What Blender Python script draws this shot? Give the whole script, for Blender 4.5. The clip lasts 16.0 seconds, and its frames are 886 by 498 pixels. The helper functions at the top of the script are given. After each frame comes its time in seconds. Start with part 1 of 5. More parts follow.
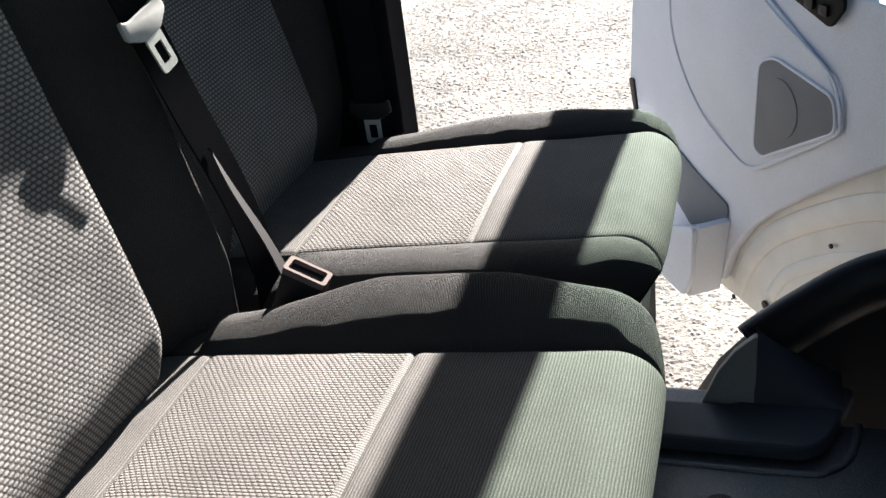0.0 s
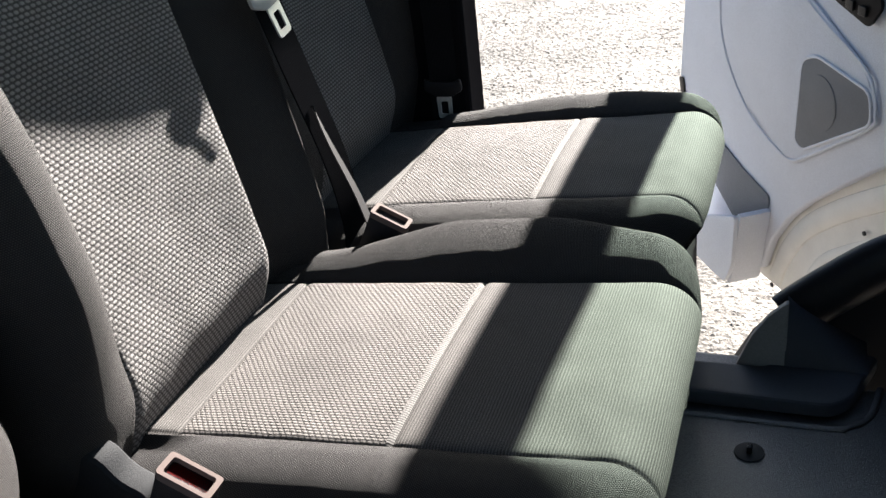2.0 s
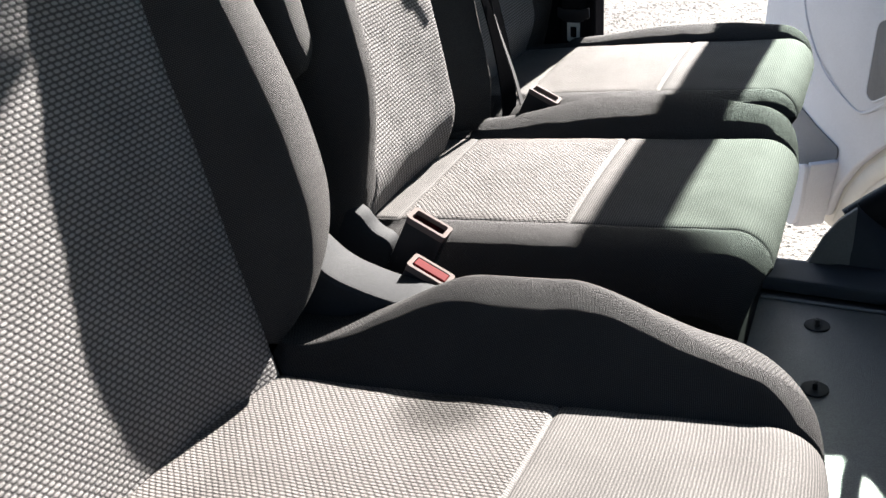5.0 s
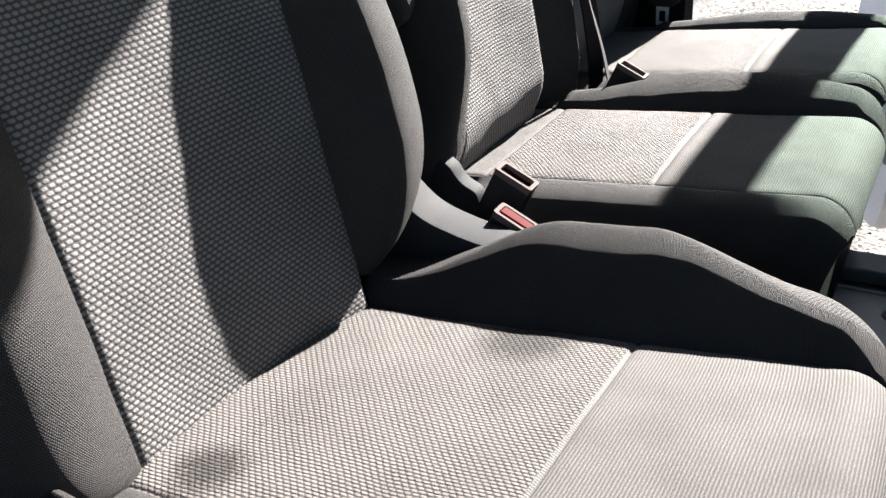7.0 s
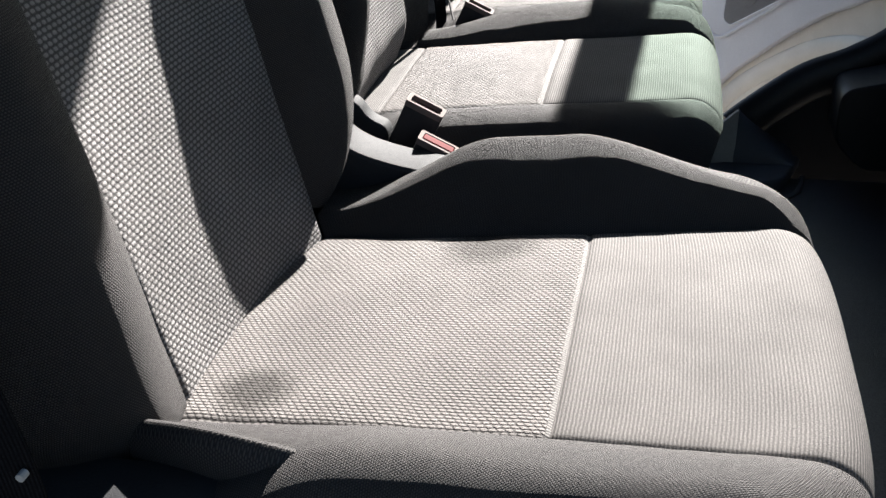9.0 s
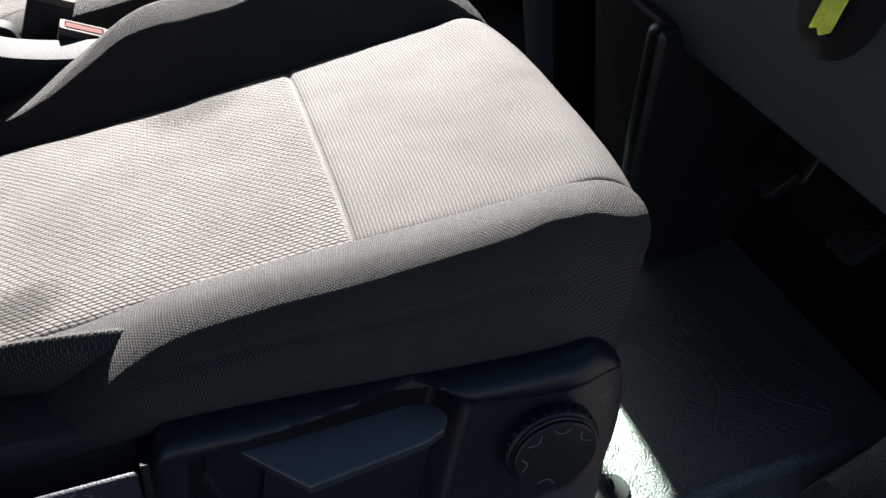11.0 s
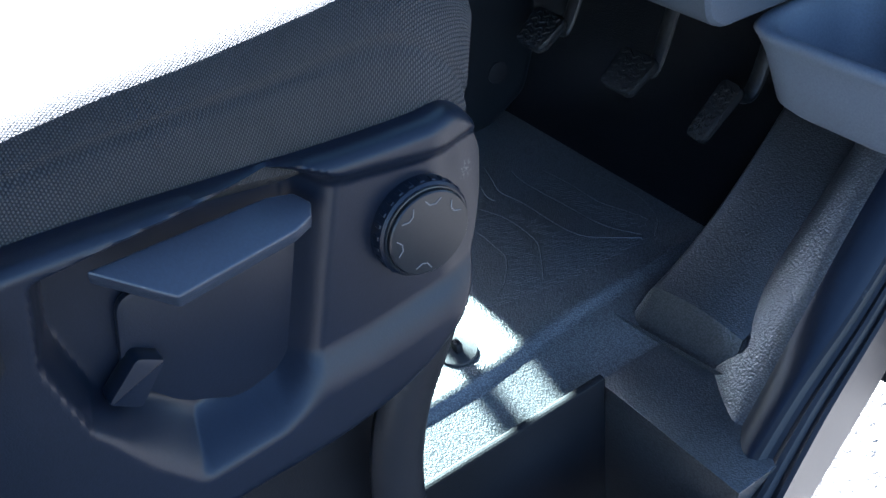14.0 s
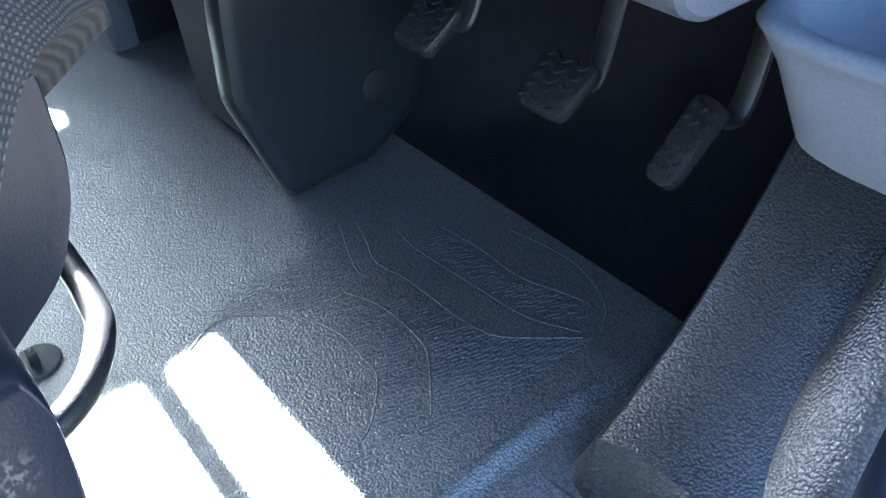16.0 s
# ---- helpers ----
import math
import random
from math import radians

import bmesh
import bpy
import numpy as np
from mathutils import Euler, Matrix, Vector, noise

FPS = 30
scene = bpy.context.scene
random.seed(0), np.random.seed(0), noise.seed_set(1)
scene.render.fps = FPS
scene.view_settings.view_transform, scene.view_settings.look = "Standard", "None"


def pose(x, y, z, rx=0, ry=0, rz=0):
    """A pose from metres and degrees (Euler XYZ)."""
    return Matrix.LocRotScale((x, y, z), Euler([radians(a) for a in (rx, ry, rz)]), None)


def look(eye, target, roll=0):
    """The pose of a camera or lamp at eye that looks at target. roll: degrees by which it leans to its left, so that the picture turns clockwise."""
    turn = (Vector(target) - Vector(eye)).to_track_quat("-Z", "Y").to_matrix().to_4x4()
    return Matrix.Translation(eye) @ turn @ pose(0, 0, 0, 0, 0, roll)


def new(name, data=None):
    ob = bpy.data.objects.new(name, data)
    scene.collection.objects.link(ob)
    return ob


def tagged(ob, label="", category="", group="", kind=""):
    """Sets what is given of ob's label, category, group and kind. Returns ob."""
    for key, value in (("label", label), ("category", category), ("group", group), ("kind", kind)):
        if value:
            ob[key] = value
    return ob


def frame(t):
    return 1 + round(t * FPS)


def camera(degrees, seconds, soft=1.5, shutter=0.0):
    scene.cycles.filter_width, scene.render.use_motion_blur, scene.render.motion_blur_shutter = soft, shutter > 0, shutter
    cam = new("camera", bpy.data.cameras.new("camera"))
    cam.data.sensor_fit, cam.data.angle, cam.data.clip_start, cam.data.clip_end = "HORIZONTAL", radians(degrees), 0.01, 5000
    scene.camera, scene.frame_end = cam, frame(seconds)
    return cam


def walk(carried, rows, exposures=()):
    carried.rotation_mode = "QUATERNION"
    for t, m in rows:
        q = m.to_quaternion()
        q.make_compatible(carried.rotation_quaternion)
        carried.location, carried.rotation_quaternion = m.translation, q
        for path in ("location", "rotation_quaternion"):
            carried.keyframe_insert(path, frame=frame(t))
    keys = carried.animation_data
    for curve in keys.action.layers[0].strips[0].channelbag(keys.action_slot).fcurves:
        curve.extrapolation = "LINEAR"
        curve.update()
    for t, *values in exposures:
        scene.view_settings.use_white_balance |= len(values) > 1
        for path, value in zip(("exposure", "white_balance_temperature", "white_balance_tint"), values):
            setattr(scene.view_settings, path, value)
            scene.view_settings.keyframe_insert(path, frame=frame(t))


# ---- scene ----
cam = camera(48.2, 16.0)
PATH = [
    (0, (0.43, 0.461, 0.983), (-1.228, -0.13, 0.033), -7.9),
    (0.5, (0.479, 0.472, 0.985), (-1.17, -0.163, 0.048), -7.5),
    (1, (0.529, 0.474, 0.986), (-1.118, -0.174, 0.053), -7.4),
    (1.5, (0.571, 0.47, 0.996), (-1.074, -0.18, 0.063), -7.1),
    (2, (0.606, 0.483, 0.997), (-1.036, -0.19, 0.074), -7.0),
    (2.5, (0.672, 0.493, 1.004), (-0.966, -0.195, 0.086), -6.6),
    (3, (0.757, 0.469, 1.013), (-0.887, -0.207, 0.095), -6.1),
    (3.5, (0.857, 0.439, 1.022), (-0.788, -0.236, 0.106), -6.1),
    (4, (0.951, 0.451, 1.003), (-0.694, -0.231, 0.091), -5.8),
    (4.2, (0.971, 0.469, 0.983), (-0.671, -0.229, 0.08), -5.7),
    (6.3, (1.054, 0.455, 0.943), (-0.529, -0.354, 0.027), -2.4),
    (6.5, (1.061, 0.469, 0.931), (-0.514, -0.379, 0.037), -3.6),
    (7, (1.085, 0.472, 0.926), (-0.479, -0.401, 0.036), -3.0),
    (7.5, (1.155, 0.444, 0.921), (-0.429, -0.399, 0.038), -3.2),
    (8, (1.209, 0.429, 0.927), (-0.442, -0.254, 0.027), -4.4),
    (8.2, (1.231, 0.409, 0.927), (-0.441, -0.214, 0.023), -3.8),
    (10.3, (1.236, 0.203, 0.891), (-0.409, 0.245, -0.246), -4.5),
    (10.5, (1.237, 0.203, 0.883), (-0.391, 0.334, -0.271), -5.1),
    (11, (1.262, 0.179, 0.867), (-0.317, 0.537, -0.307), -6.0),
    (11.5, (1.29, 0.093, 0.869), (-0.226, 0.638, -0.315), -5.6),
    (12, (1.319, 0.015, 0.858), (-0.15, 0.673, -0.33), -6.4),
    (12.5, (1.317, -0.028, 0.811), (-0.117, 0.704, -0.376), -6.5),
    (13, (1.317, -0.01, 0.782), (-0.094, 0.758, -0.409), -7.0),
    (13.5, (1.299, 0.021, 0.759), (-0.095, 0.81, -0.439), -7.2),
    (14, (1.272, 0.094, 0.732), (-0.104, 0.896, -0.478), -7.5),
    (14.5, (1.226, 0.173, 0.706), (-0.139, 0.974, -0.517), -7.4),
    (15, (1.16, 0.252, 0.673), (-0.197, 1.046, -0.563), -7.9),
    (15.5, (1.089, 0.317, 0.62), (-0.254, 1.131, -0.618), -7.9),
    (16, (1.002, 0.385, 0.556), (-0.313, 1.226, -0.694), -7.9),
]
EXPOSURE = [(0.0, 3.20, 6370, 10), (4.2, 3.26, 6300, 10), (8.2, 3.05, 6220, 10), (10.3, 2.95, 6200, 10), (12.0, 3.0, 6050, 10), (13.0, 3.65, 5600, 10), (13.5, 4.55, 5200, 10), (14.0, 5.2, 5200, 10), (14.5, 5.7, 5220, 10), (15.0, 5.75, 5250, 10), (15.5, 6.05, 5200, 10), (16.0, 6.35, 5500, 10)]
walk(cam, [(t, look(eye, target, roll)) for t, eye, target, roll in PATH], EXPOSURE)

# ---- light: low sun from the passenger side, clear sky ----
SUN_WAY = Vector((1.0, -0.115, -0.515)).normalized()
world = bpy.data.worlds.new("sky")
scene.world = world
world.use_nodes = True
wn, wl = world.node_tree.nodes, world.node_tree.links
sky = wn.new("ShaderNodeTexSky")
sky.sky_type, sky.sun_disc = "NISHITA", False
sky.sun_elevation = math.asin(-SUN_WAY.z)
sky.sun_rotation = math.atan2(-SUN_WAY.x, -SUN_WAY.y)
wl.new(sky.outputs[0], wn["Background"].inputs[0])
wn["Background"].inputs[1].default_value = 0.025
sun = new("sun", bpy.data.lights.new("sun", "SUN"))
sun.data.energy, sun.data.angle, sun.data.color = 5.0, radians(0.6), (1.0, 0.93, 0.85)
sun.matrix_world = look((0, 0, 0), SUN_WAY)


# ---- materials ----
def material(name, colour, rough=0.6, metal=0.0, grain=0.0, grain_size=200.0, bump=0.0, blotch=0.0, blotch_size=6.0, spec=0.5, spot=0.0, spot_at=None):
    """Plain surface with fine grain, wider blotches and a bump of the grain."""
    m = bpy.data.materials.new(name)
    m.use_nodes = True
    n, l = m.node_tree.nodes, m.node_tree.links
    b = n["Principled BSDF"]
    b.inputs["Roughness"].default_value, b.inputs["Metallic"].default_value = rough, metal
    b.inputs["Specular IOR Level"].default_value = spec
    co = n.new("ShaderNodeTexCoord")
    fine = n.new("ShaderNodeTexNoise")
    fine.inputs["Scale"].default_value, fine.inputs["Detail"].default_value = grain_size, 3.0
    wide = n.new("ShaderNodeTexNoise")
    wide.inputs["Scale"].default_value, wide.inputs["Detail"].default_value = blotch_size, 5.0
    for t in (fine, wide):
        l.new(co.outputs["Object"], t.inputs["Vector"])
    def around(tex, amount):
        r = n.new("ShaderNodeMapRange")
        r.inputs["From Min"].default_value, r.inputs["From Max"].default_value = 0.3, 0.7
        r.inputs["To Min"].default_value, r.inputs["To Max"].default_value = 1 - amount, 1 + amount
        l.new(tex.outputs[0], r.inputs["Value"])
        return r.outputs[0]
    mul = n.new("ShaderNodeMath")
    mul.operation = "MULTIPLY"
    l.new(around(fine, grain), mul.inputs[0])
    l.new(around(wide, blotch), mul.inputs[1])
    mix = n.new("ShaderNodeVectorMath")
    mix.operation = "SCALE"
    mix.inputs[0].default_value = colour
    l.new(mul.outputs[0], mix.inputs["Scale"])
    out = mix.outputs[0]
    if spot:
        dust = n.new("ShaderNodeTexNoise")
        dust.inputs["Scale"].default_value, dust.inputs["Detail"].default_value = 90.0, 6.0
        l.new(co.outputs["Object"], dust.inputs["Vector"])
        ramp = n.new("ShaderNodeMapRange")
        ramp.inputs["From Min"].default_value, ramp.inputs["From Max"].default_value = 0.66, 0.74
        ramp.inputs["To Max"].default_value = spot
        l.new(dust.outputs[0], ramp.inputs["Value"])
        if spot_at:
            dust.inputs["Scale"].default_value = 420.0
            ramp.inputs["From Min"].default_value, ramp.inputs["From Max"].default_value = 0.52, 0.6
            near = None
            for x, y, z, size in spot_at:
                d = n.new("ShaderNodeVectorMath")
                d.operation = "DISTANCE"
                d.inputs[1].default_value = (x, y, z)
                l.new(co.outputs["Object"], d.inputs[0])
                fall = n.new("ShaderNodeMapRange")
                fall.inputs["From Min"].default_value, fall.inputs["From Max"].default_value = size, size * 0.5
                fall.inputs["To Max"].default_value = spot
                l.new(d.outputs["Value"], fall.inputs["Value"])
                if near:
                    both = n.new("ShaderNodeMath")
                    both.operation = "MAXIMUM"
                    l.new(near, both.inputs[0])
                    l.new(fall.outputs[0], both.inputs[1])
                    near = both.outputs[0]
                else:
                    near = fall.outputs[0]
            l.new(near, ramp.inputs["To Max"])
        pale = n.new("ShaderNodeMix")
        pale.data_type = "RGBA"
        l.new(ramp.outputs[0], pale.inputs["Factor"])
        l.new(out, pale.inputs["A"])
        pale.inputs["B"].default_value = (0.45, 0.43, 0.4, 1)
        out = pale.outputs["Result"]
    l.new(out, b.inputs["Base Color"])
    if bump:
        bp = n.new("ShaderNodeBump")
        bp.inputs["Strength"].default_value, bp.inputs["Distance"].default_value = 1.0, bump
        l.new(fine.outputs[0], bp.inputs["Height"])
        l.new(bp.outputs[0], b.inputs["Normal"])
    return m


def leather_grain(name, colour, rough, cell=260.0, depth=0.0006, blotch=0.25, scuff=0.0, spec=0.5, scuff_at=None, valley=0.0):
    """Moulded plastic or rubber with a pebbled, leather-like grain."""
    m = material(name, colour, rough, grain=0.12, grain_size=500.0, blotch=blotch, blotch_size=5.0, spec=spec, spot=scuff, spot_at=scuff_at)
    n, l = m.node_tree.nodes, m.node_tree.links
    b = n["Principled BSDF"]
    co = next(k for k in n if k.bl_idname == "ShaderNodeTexCoord")
    v = n.new("ShaderNodeTexVoronoi")
    v.feature = "SMOOTH_F1"
    v.inputs["Smoothness"].default_value = 0.08
    v.inputs["Scale"].default_value = cell
    l.new(co.outputs["Object"], v.inputs["Vector"])
    inv = n.new("ShaderNodeMath")
    inv.operation = "SUBTRACT"
    inv.inputs[0].default_value = 1.0
    l.new(v.outputs["Distance"], inv.inputs[1])
    # Scales the colour: paler at cell centres, darker in the valleys between.
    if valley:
        cell_tone = n.new("ShaderNodeMapRange")
        cell_tone.inputs["From Min"].default_value, cell_tone.inputs["From Max"].default_value = 0.25, 0.65
        cell_tone.inputs["To Min"].default_value, cell_tone.inputs["To Max"].default_value = 1.25, 1 - valley
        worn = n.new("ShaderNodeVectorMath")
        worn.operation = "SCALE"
        l.new(v.outputs["Distance"], cell_tone.inputs["Value"])
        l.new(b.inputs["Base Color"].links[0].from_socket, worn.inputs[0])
        l.new(cell_tone.outputs[0], worn.inputs["Scale"])
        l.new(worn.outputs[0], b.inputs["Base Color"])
    bp = n.new("ShaderNodeBump")
    bp.inputs["Strength"].default_value, bp.inputs["Distance"].default_value = 0.8, depth
    l.new(inv.outputs[0], bp.inputs["Height"])
    l.new(bp.outputs[0], b.inputs["Normal"])
    return m


def woven(name, thread, ground, width, height, worn=(), turned=False, fill=(0.5, 0.46)):
    """Seat cloth of raised dashes in offset rows; UV is in metres. worn: spots (u, v, radius) of rubbed, darkened cloth."""
    m = bpy.data.materials.new(name)
    m.use_nodes = True
    n, l = m.node_tree.nodes, m.node_tree.links
    b = n["Principled BSDF"]
    b.inputs["Roughness"].default_value, b.inputs["Specular IOR Level"].default_value = 0.8, 0.15
    uv = n.new("ShaderNodeUVMap")
    warp = n.new("ShaderNodeTexNoise")
    warp.inputs["Scale"].default_value = 25.0
    l.new(uv.outputs[0], warp.inputs["Vector"])
    off = n.new("ShaderNodeVectorMath")
    off.operation = "MULTIPLY_ADD"
    off.inputs[1].default_value = (0.003, 0.003, 0)
    l.new(warp.outputs["Color"], off.inputs[0])
    l.new(uv.outputs[0], off.inputs[2])
    turn = n.new("ShaderNodeMapping")
    turn.inputs["Rotation"].default_value = (0, 0, math.pi / 2 if turned else 0)
    l.new(off.outputs[0], turn.inputs["Vector"])
    def calc(op, x, y=None, z=None):
        k = n.new("ShaderNodeMath")
        k.operation = op
        for i, v in enumerate((x, y, z)):
            if v is None:
                continue
            if isinstance(v, (int, float)):
                k.inputs[i].default_value = v
            else:
                l.new(v, k.inputs[i])
        return k.outputs[0]
    split = n.new("ShaderNodeSeparateXYZ")
    l.new(turn.outputs[0], split.inputs[0])
    down = calc("DIVIDE", split.outputs[1], height)
    row = calc("FLOOR", down)
    fv = calc("SUBTRACT", calc("SUBTRACT", down, row), 0.5)
    fu = calc("ADD", calc("MULTIPLY_ADD", row, 0.5, calc("DIVIDE", split.outputs[0], width)), calc("MULTIPLY", fv, 0.22))
    fu = calc("SUBTRACT", calc("FRACT", fu), 0.5)
    far = calc("SQRT", calc("ADD", calc("POWER", calc("DIVIDE", calc("ABSOLUTE", fu), fill[0]), 2.4), calc("POWER", calc("DIVIDE", calc("ABSOLUTE", fv), fill[1]), 2.4)))
    dash = n.new("ShaderNodeMapRange")
    dash.interpolation_type = "SMOOTHSTEP"
    dash.inputs["From Min"].default_value, dash.inputs["From Max"].default_value = 1.1, 0.35
    l.new(far, dash.inputs["Value"])
    br = n.new("ShaderNodeMix")
    br.data_type = "RGBA"
    l.new(dash.outputs[0], br.inputs["Factor"])
    br.inputs["A"].default_value, br.inputs["B"].default_value = (*ground, 1), (*thread, 1)
    wide = n.new("ShaderNodeTexNoise")
    wide.inputs["Scale"].default_value, wide.inputs["Detail"].default_value = 9.0, 6.0
    l.new(uv.outputs[0], wide.inputs["Vector"])
    r = n.new("ShaderNodeMapRange")
    r.inputs["From Min"].default_value, r.inputs["From Max"].default_value = 0.3, 0.7
    r.inputs["To Min"].default_value, r.inputs["To Max"].default_value = 0.82, 1.12
    l.new(wide.outputs[0], r.inputs["Value"])
    sc = n.new("ShaderNodeVectorMath")
    sc.operation = "SCALE"
    l.new(br.outputs["Result"], sc.inputs[0])
    l.new(r.outputs[0], sc.inputs["Scale"])
    col = sc.outputs[0]
    for u, v, radius in worn:
        d = n.new("ShaderNodeVectorMath")
        d.operation = "DISTANCE"
        d.inputs[1].default_value = (u, v, 0)
        l.new(uv.outputs[0], d.inputs[0])
        ragged = n.new("ShaderNodeTexNoise")
        ragged.inputs["Scale"].default_value, ragged.inputs["Detail"].default_value = 260.0, 4.0
        l.new(uv.outputs[0], ragged.inputs["Vector"])
        fall = n.new("ShaderNodeMapRange")
        fall.inputs["From Min"].default_value, fall.inputs["From Max"].default_value = radius, radius * 0.2
        l.new(d.outputs["Value"], fall.inputs["Value"])
        mul = n.new("ShaderNodeMath")
        mul.operation = "MULTIPLY"
        l.new(fall.outputs[0], mul.inputs[0])
        l.new(ragged.outputs[0], mul.inputs[1])
        edge = n.new("ShaderNodeMapRange")
        edge.inputs["From Min"].default_value, edge.inputs["From Max"].default_value = 0.14, 0.42
        edge.inputs["To Max"].default_value = 0.85
        l.new(mul.outputs[0], edge.inputs["Value"])
        mx = n.new("ShaderNodeMix")
        mx.data_type = "RGBA"
        l.new(edge.outputs[0], mx.inputs["Factor"])
        l.new(col, mx.inputs["A"])
        mx.inputs["B"].default_value = (0.02, 0.018, 0.016, 1)
        col = mx.outputs["Result"]
    l.new(col, b.inputs["Base Color"])
    fuzz = n.new("ShaderNodeTexNoise")
    fuzz.inputs["Scale"].default_value = 1500.0
    l.new(uv.outputs[0], fuzz.inputs["Vector"])
    up = n.new("ShaderNodeMath")
    up.operation = "MULTIPLY_ADD"
    up.inputs[1].default_value = 1.0
    l.new(dash.outputs[0], up.inputs[0])
    l.new(fuzz.outputs[0], up.inputs[2])
    bp = n.new("ShaderNodeBump")
    bp.inputs["Strength"].default_value, bp.inputs["Distance"].default_value = 0.9, 0.0012
    l.new(up.outputs[0], bp.inputs["Height"])
    l.new(bp.outputs[0], b.inputs["Normal"])
    return m


def ribbed(name, colour, pitch, across="X", depth=0.0006):
    """Plain seat cloth with fine ribs; UV is in metres."""
    m = bpy.data.materials.new(name)
    m.use_nodes = True
    n, l = m.node_tree.nodes, m.node_tree.links
    b = n["Principled BSDF"]
    b.inputs["Roughness"].default_value, b.inputs["Specular IOR Level"].default_value = 0.85, 0.15
    uv = n.new("ShaderNodeUVMap")
    wv = n.new("ShaderNodeTexWave")
    wv.bands_direction = across
    wv.inputs["Scale"].default_value = 0.314 / pitch
    wv.inputs["Distortion"].default_value, wv.inputs["Detail"].default_value, wv.inputs["Detail Scale"].default_value = 1.2, 2.0, 1.5
    l.new(uv.outputs[0], wv.inputs["Vector"])
    fleck = n.new("ShaderNodeTexNoise")
    fleck.inputs["Scale"].default_value, fleck.inputs["Detail"].default_value = 820.0, 3.0
    l.new(uv.outputs[0], fleck.inputs["Vector"])
    wide = n.new("ShaderNodeTexNoise")
    wide.inputs["Scale"].default_value, wide.inputs["Detail"].default_value = 10.0, 5.0
    l.new(uv.outputs[0], wide.inputs["Vector"])
    def rng(src, a, c):
        r = n.new("ShaderNodeMapRange")
        r.inputs["From Min"].default_value, r.inputs["From Max"].default_value = 0.25, 0.75
        r.inputs["To Min"].default_value, r.inputs["To Max"].default_value = a, c
        l.new(src, r.inputs["Value"])
        return r.outputs[0]
    one = n.new("ShaderNodeMath")
    one.operation = "MULTIPLY"
    l.new(rng(fleck.outputs[0], 0.35, 1.65), one.inputs[0])
    l.new(rng(wide.outputs[0], 0.85, 1.15), one.inputs[1])
    two = n.new("ShaderNodeMath")
    two.operation = "MULTIPLY"
    l.new(one.outputs[0], two.inputs[0])
    l.new(rng(wv.outputs["Fac"], 0.62, 1.28), two.inputs[1])
    sc = n.new("ShaderNodeVectorMath")
    sc.operation = "SCALE"
    sc.inputs[0].default_value = colour
    l.new(two.outputs[0], sc.inputs["Scale"])
    l.new(sc.outputs[0], b.inputs["Base Color"])
    add = n.new("ShaderNodeMath")
    add.operation = "ADD"
    l.new(wv.outputs["Fac"], add.inputs[0])
    l.new(fleck.outputs[0], add.inputs[1])
    bp = n.new("ShaderNodeBump")
    bp.inputs["Strength"].default_value, bp.inputs["Distance"].default_value = 0.8, depth
    l.new(add.outputs[0], bp.inputs["Height"])
    l.new(bp.outputs[0], b.inputs["Normal"])
    return m


def tinted_glass(name, colour):
    m = bpy.data.materials.new(name)
    m.use_nodes = True
    n, l = m.node_tree.nodes, m.node_tree.links
    n.remove(n["Principled BSDF"])
    tr, gl, mx = n.new("ShaderNodeBsdfTransparent"), n.new("ShaderNodeBsdfGlossy"), n.new("ShaderNodeMixShader")
    tr.inputs[0].default_value, gl.inputs["Roughness"].default_value = (*colour, 1), 0.02
    mx.inputs[0].default_value = 0.05
    l.new(tr.outputs[0], mx.inputs[1])
    l.new(gl.outputs[0], mx.inputs[2])
    l.new(mx.outputs[0], n["Material Output"].inputs[0])
    return m


THREAD, BACKING = (0.140, 0.128, 0.122), (0.058, 0.054, 0.052)
WEAVE_BACK = woven("woven_back_cloth", (0.205, 0.196, 0.192), (0.056, 0.053, 0.053), 0.0076, 0.0048, fill=(0.50, 0.44))
WEAVE = woven("woven_seat_cloth", THREAD, BACKING, 0.0064, 0.0039, turned=True)
WEAVE_WORN = woven("woven_seat_cloth_worn", THREAD, BACKING, 0.0066, 0.0040, worn=((-0.150, 0.150, 0.075), (0.135, 0.005, 0.05)), turned=True)
PLAIN = ribbed("ribbed_seat_cloth", (0.081, 0.076, 0.073), 0.003, "Y", 0.0004)
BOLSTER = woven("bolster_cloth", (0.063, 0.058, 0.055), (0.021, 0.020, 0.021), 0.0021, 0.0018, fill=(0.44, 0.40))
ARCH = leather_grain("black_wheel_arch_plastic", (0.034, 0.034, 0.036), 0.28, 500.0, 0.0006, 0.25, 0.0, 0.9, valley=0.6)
SCUFFED = leather_grain("scuffed_shell_plastic", (0.009, 0.0125, 0.022), 0.48, 700.0, 0.0003, 0.2, 0.16, 0.17, ((0.358, -0.098, 0.254, 0.017), (0.358, -0.112, 0.250, 0.012), (0.358, -0.138, 0.253, 0.008)))
LEVER = leather_grain("blue_grey_lever_plastic", (0.018, 0.022, 0.032), 0.38, 900.0, 0.0001, 0.1, 0.0, 0.4)
BLACK = material("black_plastic", (0.011, 0.011, 0.013), 0.40, grain=0.2, grain_size=900, bump=0.00025, blotch=0.3, spec=0.2, spot=0.04)
SHELL = leather_grain("dark_blue_grey_shell_plastic", (0.0048, 0.0068, 0.0125), 0.36, 900.0, 0.00006, 0.2, 0.0, 0.22)
SHELL_WORN = leather_grain("scratched_shell_plastic", (0.0048, 0.0068, 0.0125), 0.36, 900.0, 0.00006, 0.2, 0.10, 0.22, ((0.322, 0.222, 0.212, 0.007), (0.320, 0.228, 0.190, 0.009), (0.318, 0.222, 0.150, 0.008), (0.333, 0.13, 0.235, 0.006)))
